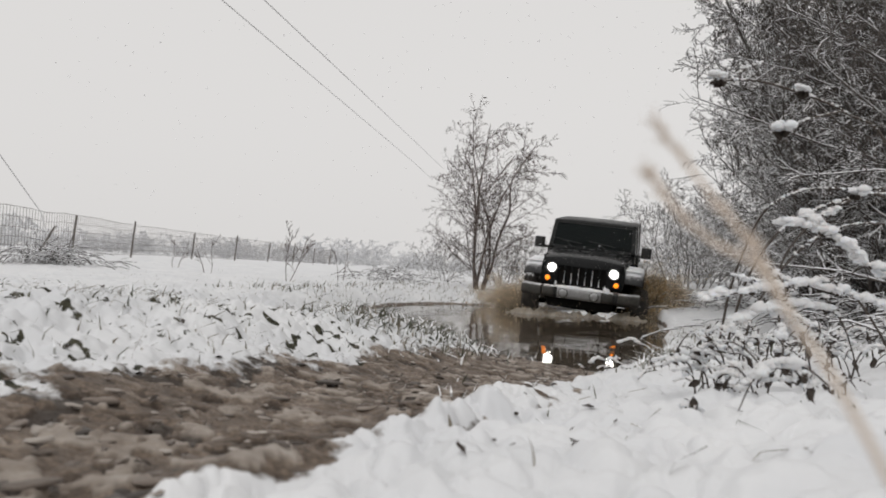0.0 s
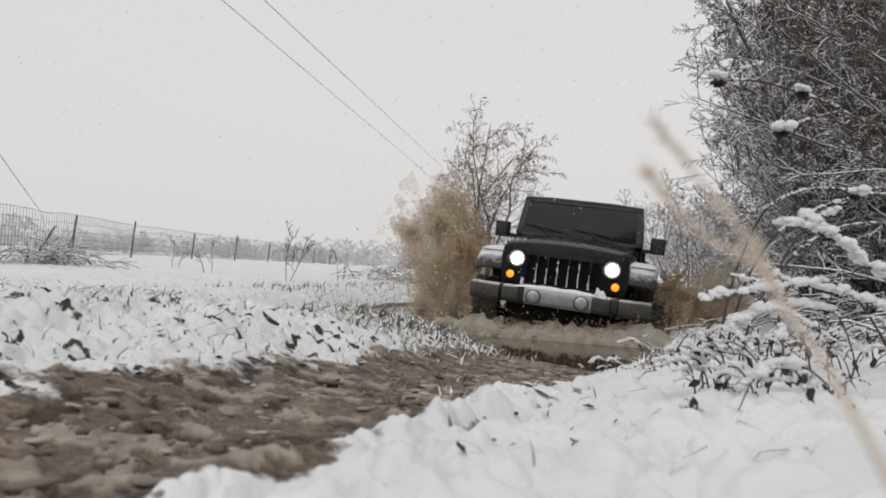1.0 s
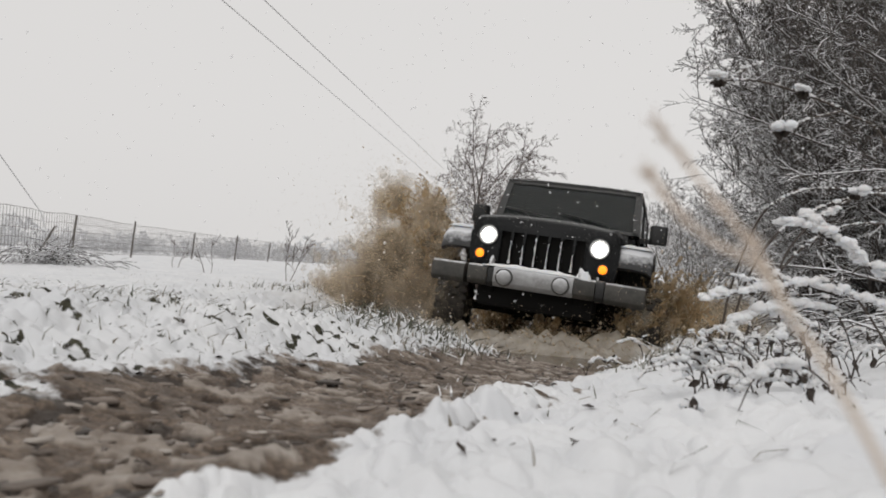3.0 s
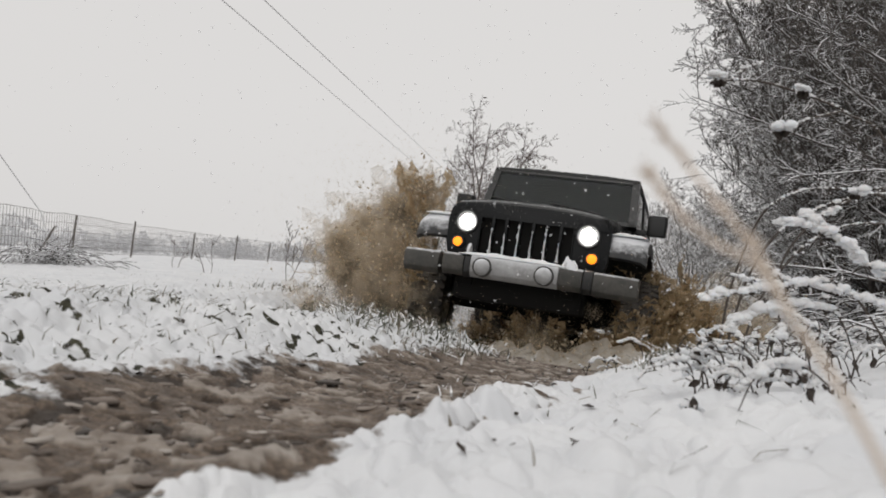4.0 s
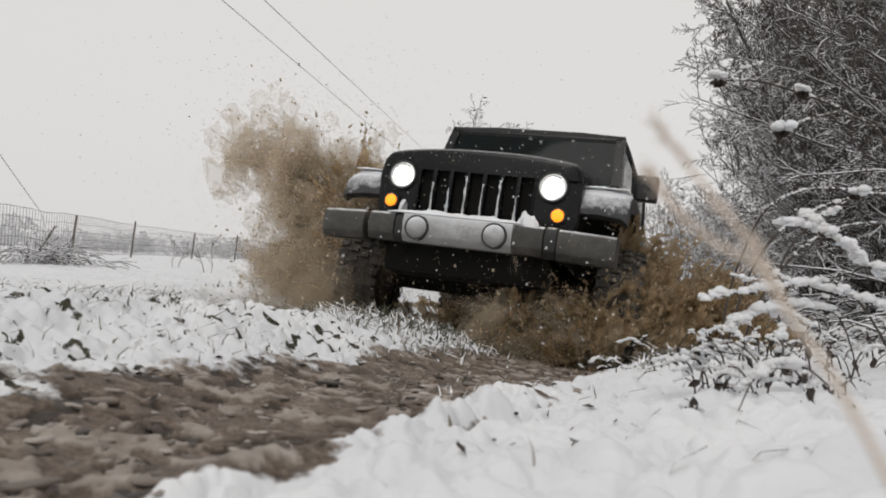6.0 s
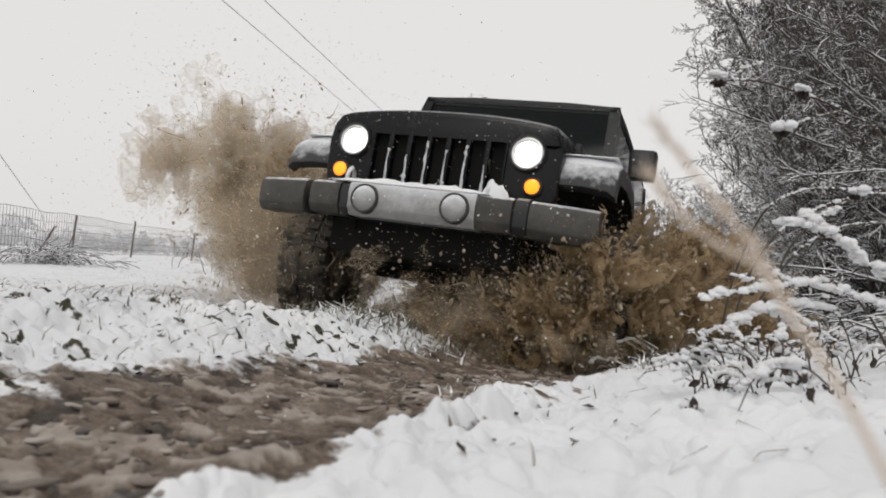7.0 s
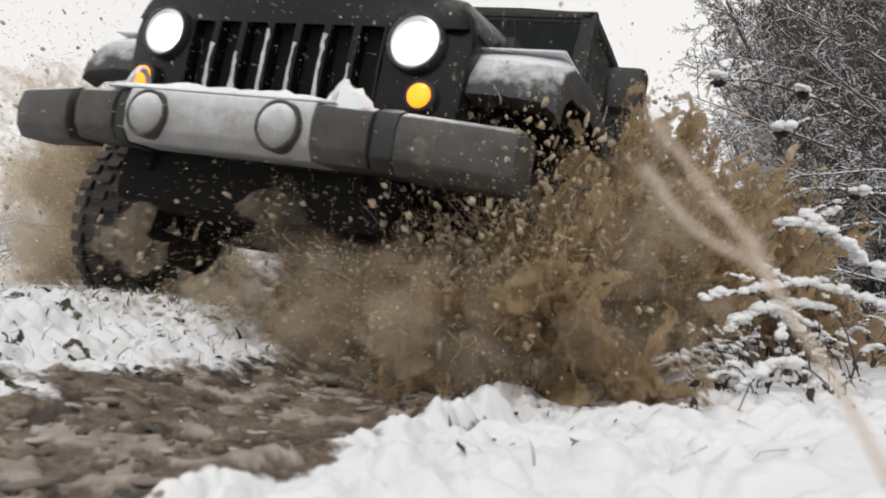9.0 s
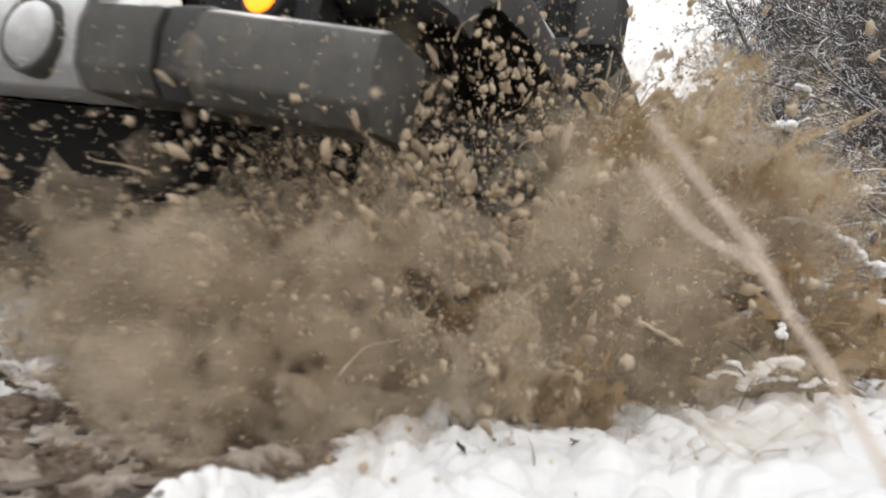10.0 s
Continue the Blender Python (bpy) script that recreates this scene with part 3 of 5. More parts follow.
    bar(0.55, 0.625, -0.264, -0.26, 0.81, 0.615, M_BLACK, "joint_strap", "black strap")
    for s in (-1, 1):
        bar(s * 0.63, s * 0.965, -0.272, -0.19, 0.80, 0.612, M_PLASTIC, "end_piece", "dirty grey plastic end piece")
        f = round_part("fog_lamp", s * 0.252, 0.712, ((-0.25, 0.080), (-0.290, 0.080), (-0.300, 0.076), (-0.300, 0.070), (-0.294, 0.066)), M_PLASTIC, b, "round fog lamp caked with snow")
        round_part("lens", s * 0.252, 0.712, ((-0.292, 0.068), (-0.302, 0.062), (-0.312, 0.038), (-0.314, 0.004)), M_FROSTED, f)
        # recovery hook standing on the bumper
        bm = bmesh.new()
        rings = []
        for k in range(9):
            a = math.pi * k / 8
            rings.append([(s * 0.40 + 0.013 * math.cos(q), -0.20 - 0.045 * math.cos(a) + 0.013 * math.sin(q) * math.cos(a), 0.80 + 0.085 * math.sin(a) + 0.013 * math.sin(q) * math.sin(a)) for q in (0, 1.05, 2.1, 3.14, 4.2, 5.24)])
        loft(bm, rings)
        part("recovery_hook", bm, M_FROSTED, b, "", True)
    snow_crust("snow_crust", b, -0.47, 0.42, -0.275, -0.11, 0.812, 0.03, 4)
    snow_crust("snow_crust", b, 0.36, 0.50, -0.26, -0.14, 0.80, 0.10, 9)
    boxed("splash_panel", (-0.54, 0.54, -0.08, 0.25, 0.44, 0.64), M_UNDER, c, "black plastic splash panel", 0.05)
    # front flares, side lamps
    top = [(0.04, 0.955), (0.05, 1.02), (0.10, 1.10), (0.22, 1.165), (0.50, 1.19), (0.88, 1.165), (1.10, 1.04), (1.22, 0.86), (1.28, 0.66)]
    back = [(2.52, 0.66), (2.60, 0.88), (2.74, 1.02), (2.95, 1.09), (3.30, 1.09), (3.52, 0.98), (3.66, 0.80)]
    for s in (-1, 1):
        fl = flare(c, s, top, 0.60, 0.985, 0.10, "black flare with wet snow on top")
        flare(c, s, back, 0.72, 0.985, 0.06, "black flare")
        snow_crust("snow_crust", fl, min(s * 0.66, s * 0.96), max(s * 0.66, s * 0.96), 0.16, 0.80, 1.165, 0.03, 20 + s, 0.03)
        boxed("side_marker", (s * 0.958 - 0.014, s * 0.958 + 0.014, 0.115, 0.185, 0.99, 1.065), M_ORANGE, c, "glowing orange side lamp", 0.008)
        bm = bmesh.new()
        box(bm, s * 0.62 - 0.02, s * 0.62 + 0.02, 0.05, 1.2, 0.62, 1.1)
        part("inner_wing", bm, M_UNDER, c)
        # doors
        for y0, y1 in ((1.40, 2.40),):
            d = boxed("door", (min(s * 0.78, s * 0.825), max(s * 0.78, s * 0.825), y0, y1, 0.66, 1.33), M_PAINT, c, "", 0.02)
            boxed("handle", (min(s * 0.825, s * 0.85), max(s * 0.825, s * 0.85), y1 - 0.22, y1 - 0.06, 1.18, 1.22), M_BLACK, d, "", 0.008)
            boxed("hinge", (min(s * 0.822, s * 0.84), max(s * 0.822, s * 0.84), y0 - 0.05, y0 + 0.08, 1.15, 1.2), M_PAINT, d, "", 0.006)
        # mirrors
        m = holder("mirror", "", "")
        for k in ("label", "category"):
            if k in m:
                del m[k]
        m.parent = c
        bm = bmesh.new()
        loft(bm, [[(s * (x0 if q in (0, 3) else x1), y, z) for q, z in ((0, 1.315), (1, 1.315), (2, 1.51), (3, 1.51))]
                  for y, x0, x1 in ((1.21, 0.90, 1.03), (1.24, 0.872, 1.048), (1.34, 0.868, 1.05))])
        part("mirror_shell", bm, M_BLACK, m, "black mirror shell", True, 0.02)
        boxed("mirror_glass", (min(s * 0.885, s * 1.035), max(s * 0.885, s * 1.035), 1.338, 1.344, 1.33, 1.495), M_CHROME, m, "", 0.0)
        boxed("mirror_arm", (min(s * 0.76, s * 0.90), max(s * 0.76, s * 0.90), 1.27, 1.31, 1.315, 1.365), M_BLACK, m, "", 0.01)
    # windscreen frame, glass, wipers
    def ws(x, f, off=0.0):
        return (x, 1.20 + 0.24 * f + off, 1.37 + 0.49 * f)
    bm = bmesh.new()
    for quad in (((-0.775, 0), (-0.70, 0), (-0.665, 1), (-0.735, 1)), ((0.70, 0), (0.775, 0), (0.735, 1), (0.665, 1)),
                 ((-0.72, 0.91), (0.72, 0.91), (0.73, 1.0), (-0.73, 1.0)), ((-0.76, 0), (0.76, 0), (0.755, 0.07), (-0.755, 0.07))):
        loft(bm, [[ws(x, f, off) for x, f in quad] for off in (-0.02, 0.03)])
    part("windscreen_frame", bm, M_PAINT, c, "", True)
    bm = bmesh.new()
    loft(bm, [[ws(-0.71, 0.06, off), ws(0.71, 0.06, off), ws(0.675, 0.92, off), ws(-0.675, 0.92, off)] for off in (0.0, 0.008)])
    part("windscreen", bm, M_GLASS, c, "dark windscreen flecked with water")
    for x0, dx in ((-0.36, -0.30), (0.24, -0.30)):
        bm = bmesh.new()
        tv, tf = [], []
        prism(tv, tf, Vector(ws(x0, 0.06, -0.03)), Vector(ws(x0 + dx * 0.45, 0.28, -0.035)), 0.009, 0.007, 6)
        prism(tv, tf, Vector(ws(x0 + dx * 1.05, 0.30, -0.03)), Vector(ws(x0 + 0.18, 0.18, -0.03)), 0.010, 0.008, 6)
        w = new("wiper", mesh_of("wiper", tv, tf, M_BLACK, True))
        w.parent = c
    # roof and rear cabin
    bm = bmesh.new()
    rings = []
    for y, w, z in ((1.41, 0.715, 1.855), (1.45, 0.735, 1.872), (1.9, 0.735, 1.885), (3.0, 0.73, 1.885), (3.72, 0.72, 1.86), (3.80, 0.70, 1.83)):
        rings.append([(-w, y, z - 0.06), (-w, y, z - 0.022), (-w * 0.96, y, z - 0.004), (-w * 0.5, y, z + 0.012), (w * 0.5, y, z + 0.012), (w * 0.96, y, z - 0.004), (w, y, z - 0.022), (w, y, z - 0.06)])
    loft(bm, rings)
    part("roof", bm, M_ROOF, c, "black roof", True)
    for s in (-1, 1):
        for y0, y1, w, name, material in ((1.36, 1.50, 0, "pillar", M_PAINT), (2.36, 2.46, 0, "pillar", M_ROOF), (3.70, 3.82, 0, "pillar", M_ROOF)):
            bm = bmesh.new()
            sh = 0.10 if y0 < 1.4 else 0.0
            loft(bm, [[(s * 0.775, y0 - sh, 1.34), (s * 0.775, y1 - sh, 1.34), (s * 0.715, y1 - sh, 1.34), (s * 0.715, y0 - sh, 1.34)],
                      [(s * 0.733, y0 + 0.05, 1.83), (s * 0.733, y1, 1.83), (s * 0.685, y1, 1.83), (s * 0.685, y0 + 0.05, 1.83)]])
            part(name, bm, material, c, "", True)
        for y0, y1 in ((1.40, 2.36), (2.46, 3.70)):
            bm = bmesh.new()
            loft(bm, [[(s * x, y0, 1.34), (s * x, y1, 1.34), (s * (x - 0.042), y1, 1.83), (s * (x - 0.042), y0 + (0.1 if y0 < 1.5 else 0), 1.83)] for x in (0.762, 0.756)])
            part("side_window", bm, M_GLASS, c)
    boxed("tailgate_panel", (-0.72, 0.72, 3.76, 3.80, 1.34, 1.82), M_ROOF, c, "", 0.01)
    boxed("dashboard", (-0.70, 0.70, 1.32, 1.62, 1.15, 1.42), M_SEAT, c, "", 0.04)
    for x in (-0.36, 0.36):
        boxed("seat_back", (x - 0.24, x + 0.24, 2.20, 2.34, 0.85, 1.50), M_SEAT, c, "", 0.05)
        boxed("head_rest", (x - 0.13, x + 0.13, 2.22, 2.32, 1.53, 1.70), M_SEAT, c, "", 0.04)
    # running gear
    for y in (0.62, 3.05):
        bm = bmesh.new()
        loft(bm, [[(x, y + 0.045 * math.cos(q), 0.42 + 0.045 * math.sin(q)) for q in np.linspace(0, 2 * math.pi, 12, endpoint=False)] for x in (-0.78, 0.78)])
        ax = part("axle", bm, M_UNDER, c, "", True)
        bm = bmesh.new()
        bmesh.ops.create_uvsphere(bm, u_segments=16, v_segments=10, radius=0.13)
        for v in bm.verts:
            v.co = (v.co.x * 1.1 + 0.18, v.co.y + y - 0.03, v.co.z + 0.42)
        part("differential", bm, M_UNDER, ax, "", True)
    for s in (-1, 1):
        boxed("frame_rail", (s * 0.42 - 0.05, s * 0.42 + 0.05, -0.10, 3.8, 0.56, 0.68), M_UNDER, c, "", 0.01)
        boxed("side_step", (s * 0.74 - 0.05, s * 0.74 + 0.05, 1.32, 2.5, 0.54, 0.64), M_UNDER, c, "", 0.02)
        tv, tf = [], []
        prism(tv, tf, Vector((s * 0.56, 0.55, 0.45)), Vector((s * 0.54, 0.66, 1.0)), 0.035, 0.03, 8)
        o = new("shock_absorber", mesh_of("shock_absorber", tv, tf, M_UNDER, True))
        o.parent = c
    # low dark parts, unseen, added to block the bright snow beyond the underbody
    boxed("fuel_tank", (-0.60, 0.12, 2.05, 2.75, 0.30, 0.50), M_UNDER, c, "black skid plate under the fuel tank", 0.04)
    boxed("gearbox_skid", (-0.34, 0.30, 1.25, 1.95, 0.34, 0.50), M_UNDER, c, "", 0.04)
    boxed("silencer", (-0.62, 0.62, 3.36, 3.60, 0.36, 0.60), M_UNDER, c, "", 0.06)
    boxed("floor_pan", (-0.72, 0.72, 0.9, 3.8, 0.44, 0.68), M_UNDER, c, "", 0.0)
    tv, tf = [], []
    prism(tv, tf, Vector((-0.62, 0.44, 0.44)), Vector((0.62, 0.44, 0.47)), 0.02, 0.02, 8)
    o = new("tie_rod", mesh_of("tie_rod", tv, tf, M_UNDER, True))
    o.parent = c
    wheels = [wheel(c, s * 0.915, y, 0.42, 0.28) for s in (-1, 1) for y in (0.62, 3.05)]
    return c, wheels


car, car_wheels = build_car()


# ---- trees, thicket and bushes ----
HEDGE = [tree_mesh("thicket", 11 + k, 5.2 + 0.9 * k, 5, 0.05, 3, 0.8, 0.22, (24, 13, 10), M_BARK, 0.12, 0.0042, 0.04, (0.2, 0.36), 0.35) for k in range(3)]
rng = random.Random(3)
for k, (x, y) in enumerate(((5.0, 7.2), (5.5, 8.2), (6.0, 9.4), (7.1, 8.8), (6.9, 10.7), (8.1, 10.4), (7.8, 12.3), (9.2, 12.2), (5.3, 6.0), (6.6, 6.8), (8.8, 14.0), (10.4, 14.2), (5.3, 8.9), (6.7, 12.8), (7.6, 14.8), (8.5, 16.6), (6.1, 11.0), (4.6, 6.4), (6.6, 8.0), (7.9, 9.3), (9.0, 11.0), (7.5, 7.7), (4.6, 7.9), (4.9, 9.0), (5.5, 10.3), (5.9, 11.6), (6.6, 13.4), (7.3, 15.4), (4.7, 6.9), (6.0, 7.3), (6.3, 9.0), (7.0, 11.4), (8.3, 12.9), (5.9, 6.2), (7.0, 6.6))):
    tree(HEDGE[k % 3], "dense bare thicket tree, twigs lined with snow", pose(x + 0.35, y, on_ground(x + 0.35, y), 0, 0, rng.uniform(0, 360)), "trackside thicket", "thicket_tree")

LIMB_V, LIMB_F = [], []
limb_rng = random.Random(4)
grow.stems = []
for start, way, long in (((4.9, 7.15, 1.75), (-1, -0.05, 0.25), 2.7), ((4.9, 7.15, 2.3), (-1, -0.1, 0.18), 2.4), ((4.9, 7.2, 1.3), (-1, 0.1, 0.30), 2.0)):
    grow(limb_rng, LIMB_V, LIMB_F, Vector(start), Vector(way).normalized(), long, 0.02, 1, 3, 0.7, 0.05, (14, 13, 8), 0.003, 0.3, (0.22, 0.4))
limb_tree = holder("thicket_tree", "bare thicket tree with limbs hanging out over the track", "tree", None, "trackside thicket")
o = new("crown", mesh_of("overhanging_crown", LIMB_V, LIMB_F, M_BARK))
o.parent = limb_tree
tv, tf = [], []
prism(tv, tf, Vector((5.05, 7.2, on_ground(5.05, 7.2) - 0.1)), Vector((4.9, 7.15, 1.75)), 0.06, 0.05, 8)
prism(tv, tf, Vector((4.9, 7.15, 1.75)), Vector((4.95, 7.2, 4.2)), 0.05, 0.02, 8)
o = new("trunk", mesh_of("overhanging_trunk", tv, tf, M_BARK, True))
o.parent = limb_tree

BIRCH = tree_mesh("birch", 35, 4.45, 6, 0.042, 3, 0.95, 0.3, (16, 10, 6), M_BIRCH, 0.13, 0.0036, 0.12, (0.24, 0.42), 0.05)
birch = tree(BIRCH, "bare many-stemmed young birch with a few brown leaves", pose(0.85, 17.5, on_ground(0.85, 17.5), 0, 0, 40), "", "birch_tree")
M_LEAF = mat("withered_leaf", 0.8, base=(0.07, 0.045, 0.03))[0]


def leaf_mesh():
    return mesh_of("leaf", [(0, 0, 0), (0.018, 0.03, 0.008), (0, 0.075, 0.0), (-0.018, 0.03, 0.008), (0, 0.03, -0.004)], [(0, 1, 4), (1, 2, 4), (2, 3, 4), (3, 0, 4)], M_LEAF)


LEAF = leaf_mesh()
crown_tips = [v.co for v in BIRCH[1].vertices if v.co.z > 2.4]
for k in range(130):
    p = rng.choice(crown_tips)
    o = new("leaf", LEAF)
    o.parent = birch
    o.matrix_local = Matrix.Translation(p) @ pose(0, 0, 0, rng.uniform(100, 250), rng.uniform(-40, 40), rng.uniform(0, 360)) @ Matrix.Scale(rng.uniform(0.8, 1.7), 4)

SHRUB = [tree_mesh("shrub", 71 + k, 2.1, 9, 0.02, 3, 0.8, 0.05, (8, 6, 5), M_MID, 0.6, 0.004, 0.1, (0.3, 0.5), 0.12) for k in range(2)]
for k, (x, y, s) in enumerate(((6.8, 21, 1.5), (8.2, 23, 1.9), (8.3, 26, 1.6), (9.2, 29, 1.8), (9.8, 20, 2.2), (12, 27, 2.4), (2.6, 24, 0.9), (0.0, 22, 0.7), (1.6, 21, 0.8), (3.6, 27, 0.8))):
    t = tree(SHRUB[k % 2], "bare shrub, toned lighter for the mist before it", pose(x, y, on_ground(x, y), 0, 0, rng.uniform(0, 360)), "shrubs beyond the puddle", "shrub", "shrub")
    t.scale = (s, s, s)

# far bushes are pale only in colour, to read as standing in haze
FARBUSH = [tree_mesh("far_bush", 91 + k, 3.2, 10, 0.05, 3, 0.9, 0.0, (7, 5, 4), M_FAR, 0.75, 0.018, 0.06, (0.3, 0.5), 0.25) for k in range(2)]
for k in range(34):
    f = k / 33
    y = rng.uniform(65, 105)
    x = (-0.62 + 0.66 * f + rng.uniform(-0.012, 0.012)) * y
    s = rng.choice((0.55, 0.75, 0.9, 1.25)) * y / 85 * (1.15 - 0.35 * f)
    t = tree(FARBUSH[k % 2], "far-off bush, its pale colour carrying the haze", pose(x, y, on_ground(x, y), 0, 0, rng.uniform(0, 360)), "far bushes", "far_bush", "bush")
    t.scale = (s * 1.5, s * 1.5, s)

# saplings on the verge
SAP = tree_mesh("sapling", 8, 1.15, 2, 0.013, 3, 0.6, 0.0, (7, 4, 3), M_BIRCH, 0.12, 0.004, 0.35, (0.3, 0.5), 0.02)
tree(SAP, "thin bare sapling on the snowy verge", pose(-2.82, 14.0, on_ground(-2.82, 14.0)), "saplings", "sapling", "sapling")
SAP2 = tree_mesh("sapling", 15, 0.95, 2, 0.011, 2, 0.5, 0.0, (3, 2), M_BIRCH, 0.3, 0.004, 0.35, (0.3, 0.5), 0.02)
for x, y in ((-2.1, 16.0), (-6.1, 17.5), (-4.6, 15.0)):
    tree(SAP2, "forked dry stem standing in snow", pose(x, y, on_ground(x, y), 0, 0, rng.uniform(0, 360)), "saplings", "sapling", "sapling")


# ---- wire fence along the field ----
M_WIRE = mat("rusty_wire", 0.6, 0.3, (0.16, 0.14, 0.13))[0]
# cable grey is lightened to paint the fog into its colour
M_CABLE = mat("hazed_cable", 0.7, 0.0, (0.66, 0.66, 0.66))[0]
M_POST = bark_material("weathered_post", (0.11, 0.10, 0.09), (0.22, 0.2, 0.18), 0.7, 1.0)
FENCE_LINE = ((-8.2, 11.0), (-9.0, 15.5), (-10.3, 25.5), (-9.9, 36.0), (-8.5, 62.0))


def fence_point(s):
    d = 0
    for (ax, ay), (bx, by) in zip(FENCE_LINE, FENCE_LINE[1:]):
        seg = math.hypot(bx - ax, by - ay)
        if s <= d + seg or (bx, by) == FENCE_LINE[-1]:
            f = min(1, (s - d) / seg)
            return ax + (bx - ax) * f, ay + (by - ay) * f
        d += seg


fence = holder("wire_fence", "sagging wire mesh fence on thin posts", "fence", pose(0, 0, 0))
for k in range(9):
    x, y = fence_point(3.2 + 5.6 * k)
    z = on_ground(x, y)
    tv, tf = [], []
    tall = 1.22 if k % 2 == 0 else 1.1
    prism(tv, tf, Vector((x - 0.05, y, z - 0.2)), Vector((x + 0.05, y, z + tall)), 0.034, 0.03, 8)
    tf.append(tuple(range(15, 7, -1)))
    o = new("post", mesh_of("post", tv, tf, M_POST, False))
    o.parent = fence
tv, tf = [], []
for hgt in (0.15, 0.3, 0.48, 0.68, 0.9, 1.12):
    last = None
    for k in range(50):
        x, y = fence_point(k)
        p = Vector((x, y, on_ground(x, y) * 0.5 + 0.19 + hgt - 0.03 * math.sin(k * 1.12) ** 2))
        if last is not None:
            prism(tv, tf, last, p, 0.006, 0.006, 3)
        last = p
for k in range(300):
    x, y = fence_point(k * 0.165)
    z = on_ground(x, y) * 0.5 + 0.19
    prism(tv, tf, Vector((x, y, z + 0.1)), Vector((x, y, z + 1.12)), 0.005, 0.005, 3)
o = new("wire_mesh", mesh_of("wire_mesh", tv, tf, M_WIRE))
o.parent = fence
for x, y, lean in ((-8.4, 15.6, 0.45), (-8.9, 15.2, -0.25)):
    tv, tf = [], []
    z = on_ground(x, y)
    prism(tv, tf, Vector((x, y, z - 0.1)), Vector((x + lean, y, z + 0.75)), 0.03, 0.02, 7)
    o = new("leaning_stake", mesh_of("leaning_stake", tv, tf, M_POST, True))
    o.parent = fence


# ---- overhead cables ----
def cable(points, r, label):
    cu = bpy.data.curves.new("overhead_cable", "CURVE")
    cu.dimensions, cu.bevel_depth, cu.bevel_resolution = "3D", r, 2
    sp = cu.splines.new("POLY")
    pts = []
    for a, b in zip(points, points[1:]):
        for k in range(12):
            f = k / 12
            pts.append([a[i] + (b[i] - a[i]) * f - (0.25 * 4 * f * (1 - f) if i == 2 and len(points) == 2 else 0) for i in range(3)])
    pts.append(list(points[-1]))
    sp.points.add(len(pts) - 1)
    for p, q in zip(sp.points, pts):
        p.co, p.radius = (*q, 1), 0.55 + q[1] / 40
    cu.materials.append(M_CABLE)
    return tagged(new("overhead_cable", cu), label, "cable", "overhead cables")


cable([(-3.15, 2.0, 3.65), (-3.69, 11.9, 4.67), (-2.04, 47.9, 7.1), (-1.2, 66.0, 8.2)], 0.011, "thin grey overhead cable across the sky")
cable([(-3.10, 2.0, 3.6), (-3.03, 11.9, 4.71), (-1.18, 47.85, 7.68), (-0.3, 66.0, 9.2)], 0.011, "thin grey overhead cable across the sky")
cable([(-7.94, 12.95, 2.65), (-8.22, 13.96, 2.28), (-8.47, 16.0, 1.35), (-8.39, 16.5, 0.4)], 0.012, "slack stay wire running down to the fence")


# ---- brush heap and dry stems before the fence ----
def brush_heap(x, y, w, n, seed):
    r = random.Random(seed)
    tv, tf = [], []
    for k in range(n):
        a, b = r.gauss(0, w * 0.4), r.gauss(0, w * 0.25)
        p = Vector((x + a, y + b, on_ground(x + a, y + b) + r.uniform(0, 0.32) * math.exp(-(a / w) ** 2)))
        d = Vector((r.uniform(-1, 1), r.uniform(-1, 1), r.uniform(-0.25, 0.35))).normalized()
        for j in range(3):
            q = p + d * r.uniform(0.08, 0.2)
            prism(tv, tf, p, q, 0.010, 0.008, 4)
            d = (d + Vector((r.gauss(0, 0.3), r.gauss(0, 0.3), -0.25))).normalized()
            p = q
    return tagged(new("brush_heap", mesh_of("brush_heap", tv, tf, M_BARK)), "heap of dead bramble stems under snow", "brush", "brush heaps", "stuff")


brush_heap(-7.3, 14.2, 1.2, 300, 4)
brush_heap(-9.2, 14.6, 1.0, 70, 6)
brush_heap(-1.3, 18.5, 1.3, 130, 9)
brush_heap(5.2, 13.0, 1.6, 150, 10)
brush_heap(4.4, 8.2, 1.4, 170, 14)
brush_heap(3.4, 5.4, 0.9, 120, 15)
brush_heap(4.2, 6.6, 1.2, 150, 17)


# ---- grass, clods and leaf litter ----
def blade_material():
    m, n, l, b = mat("winter_grass", 0.6)
    g = n.new("ShaderNodeNewGeometry")
    c = ramp(n, l, g.outputs["Random Per Island"], [(0.0, (0.06, 0.066, 0.045)), (0.5, (0.13, 0.13, 0.09)), (0.8, (0.21, 0.18, 0.13)), (1.0, (0.32, 0.29, 0.24))])
    l.new(mix(n, l, upward(n, l, 0.2, 0.7), c, SNOW), b.inputs["Base Color"])
    return m


M_GRASS = blade_material()


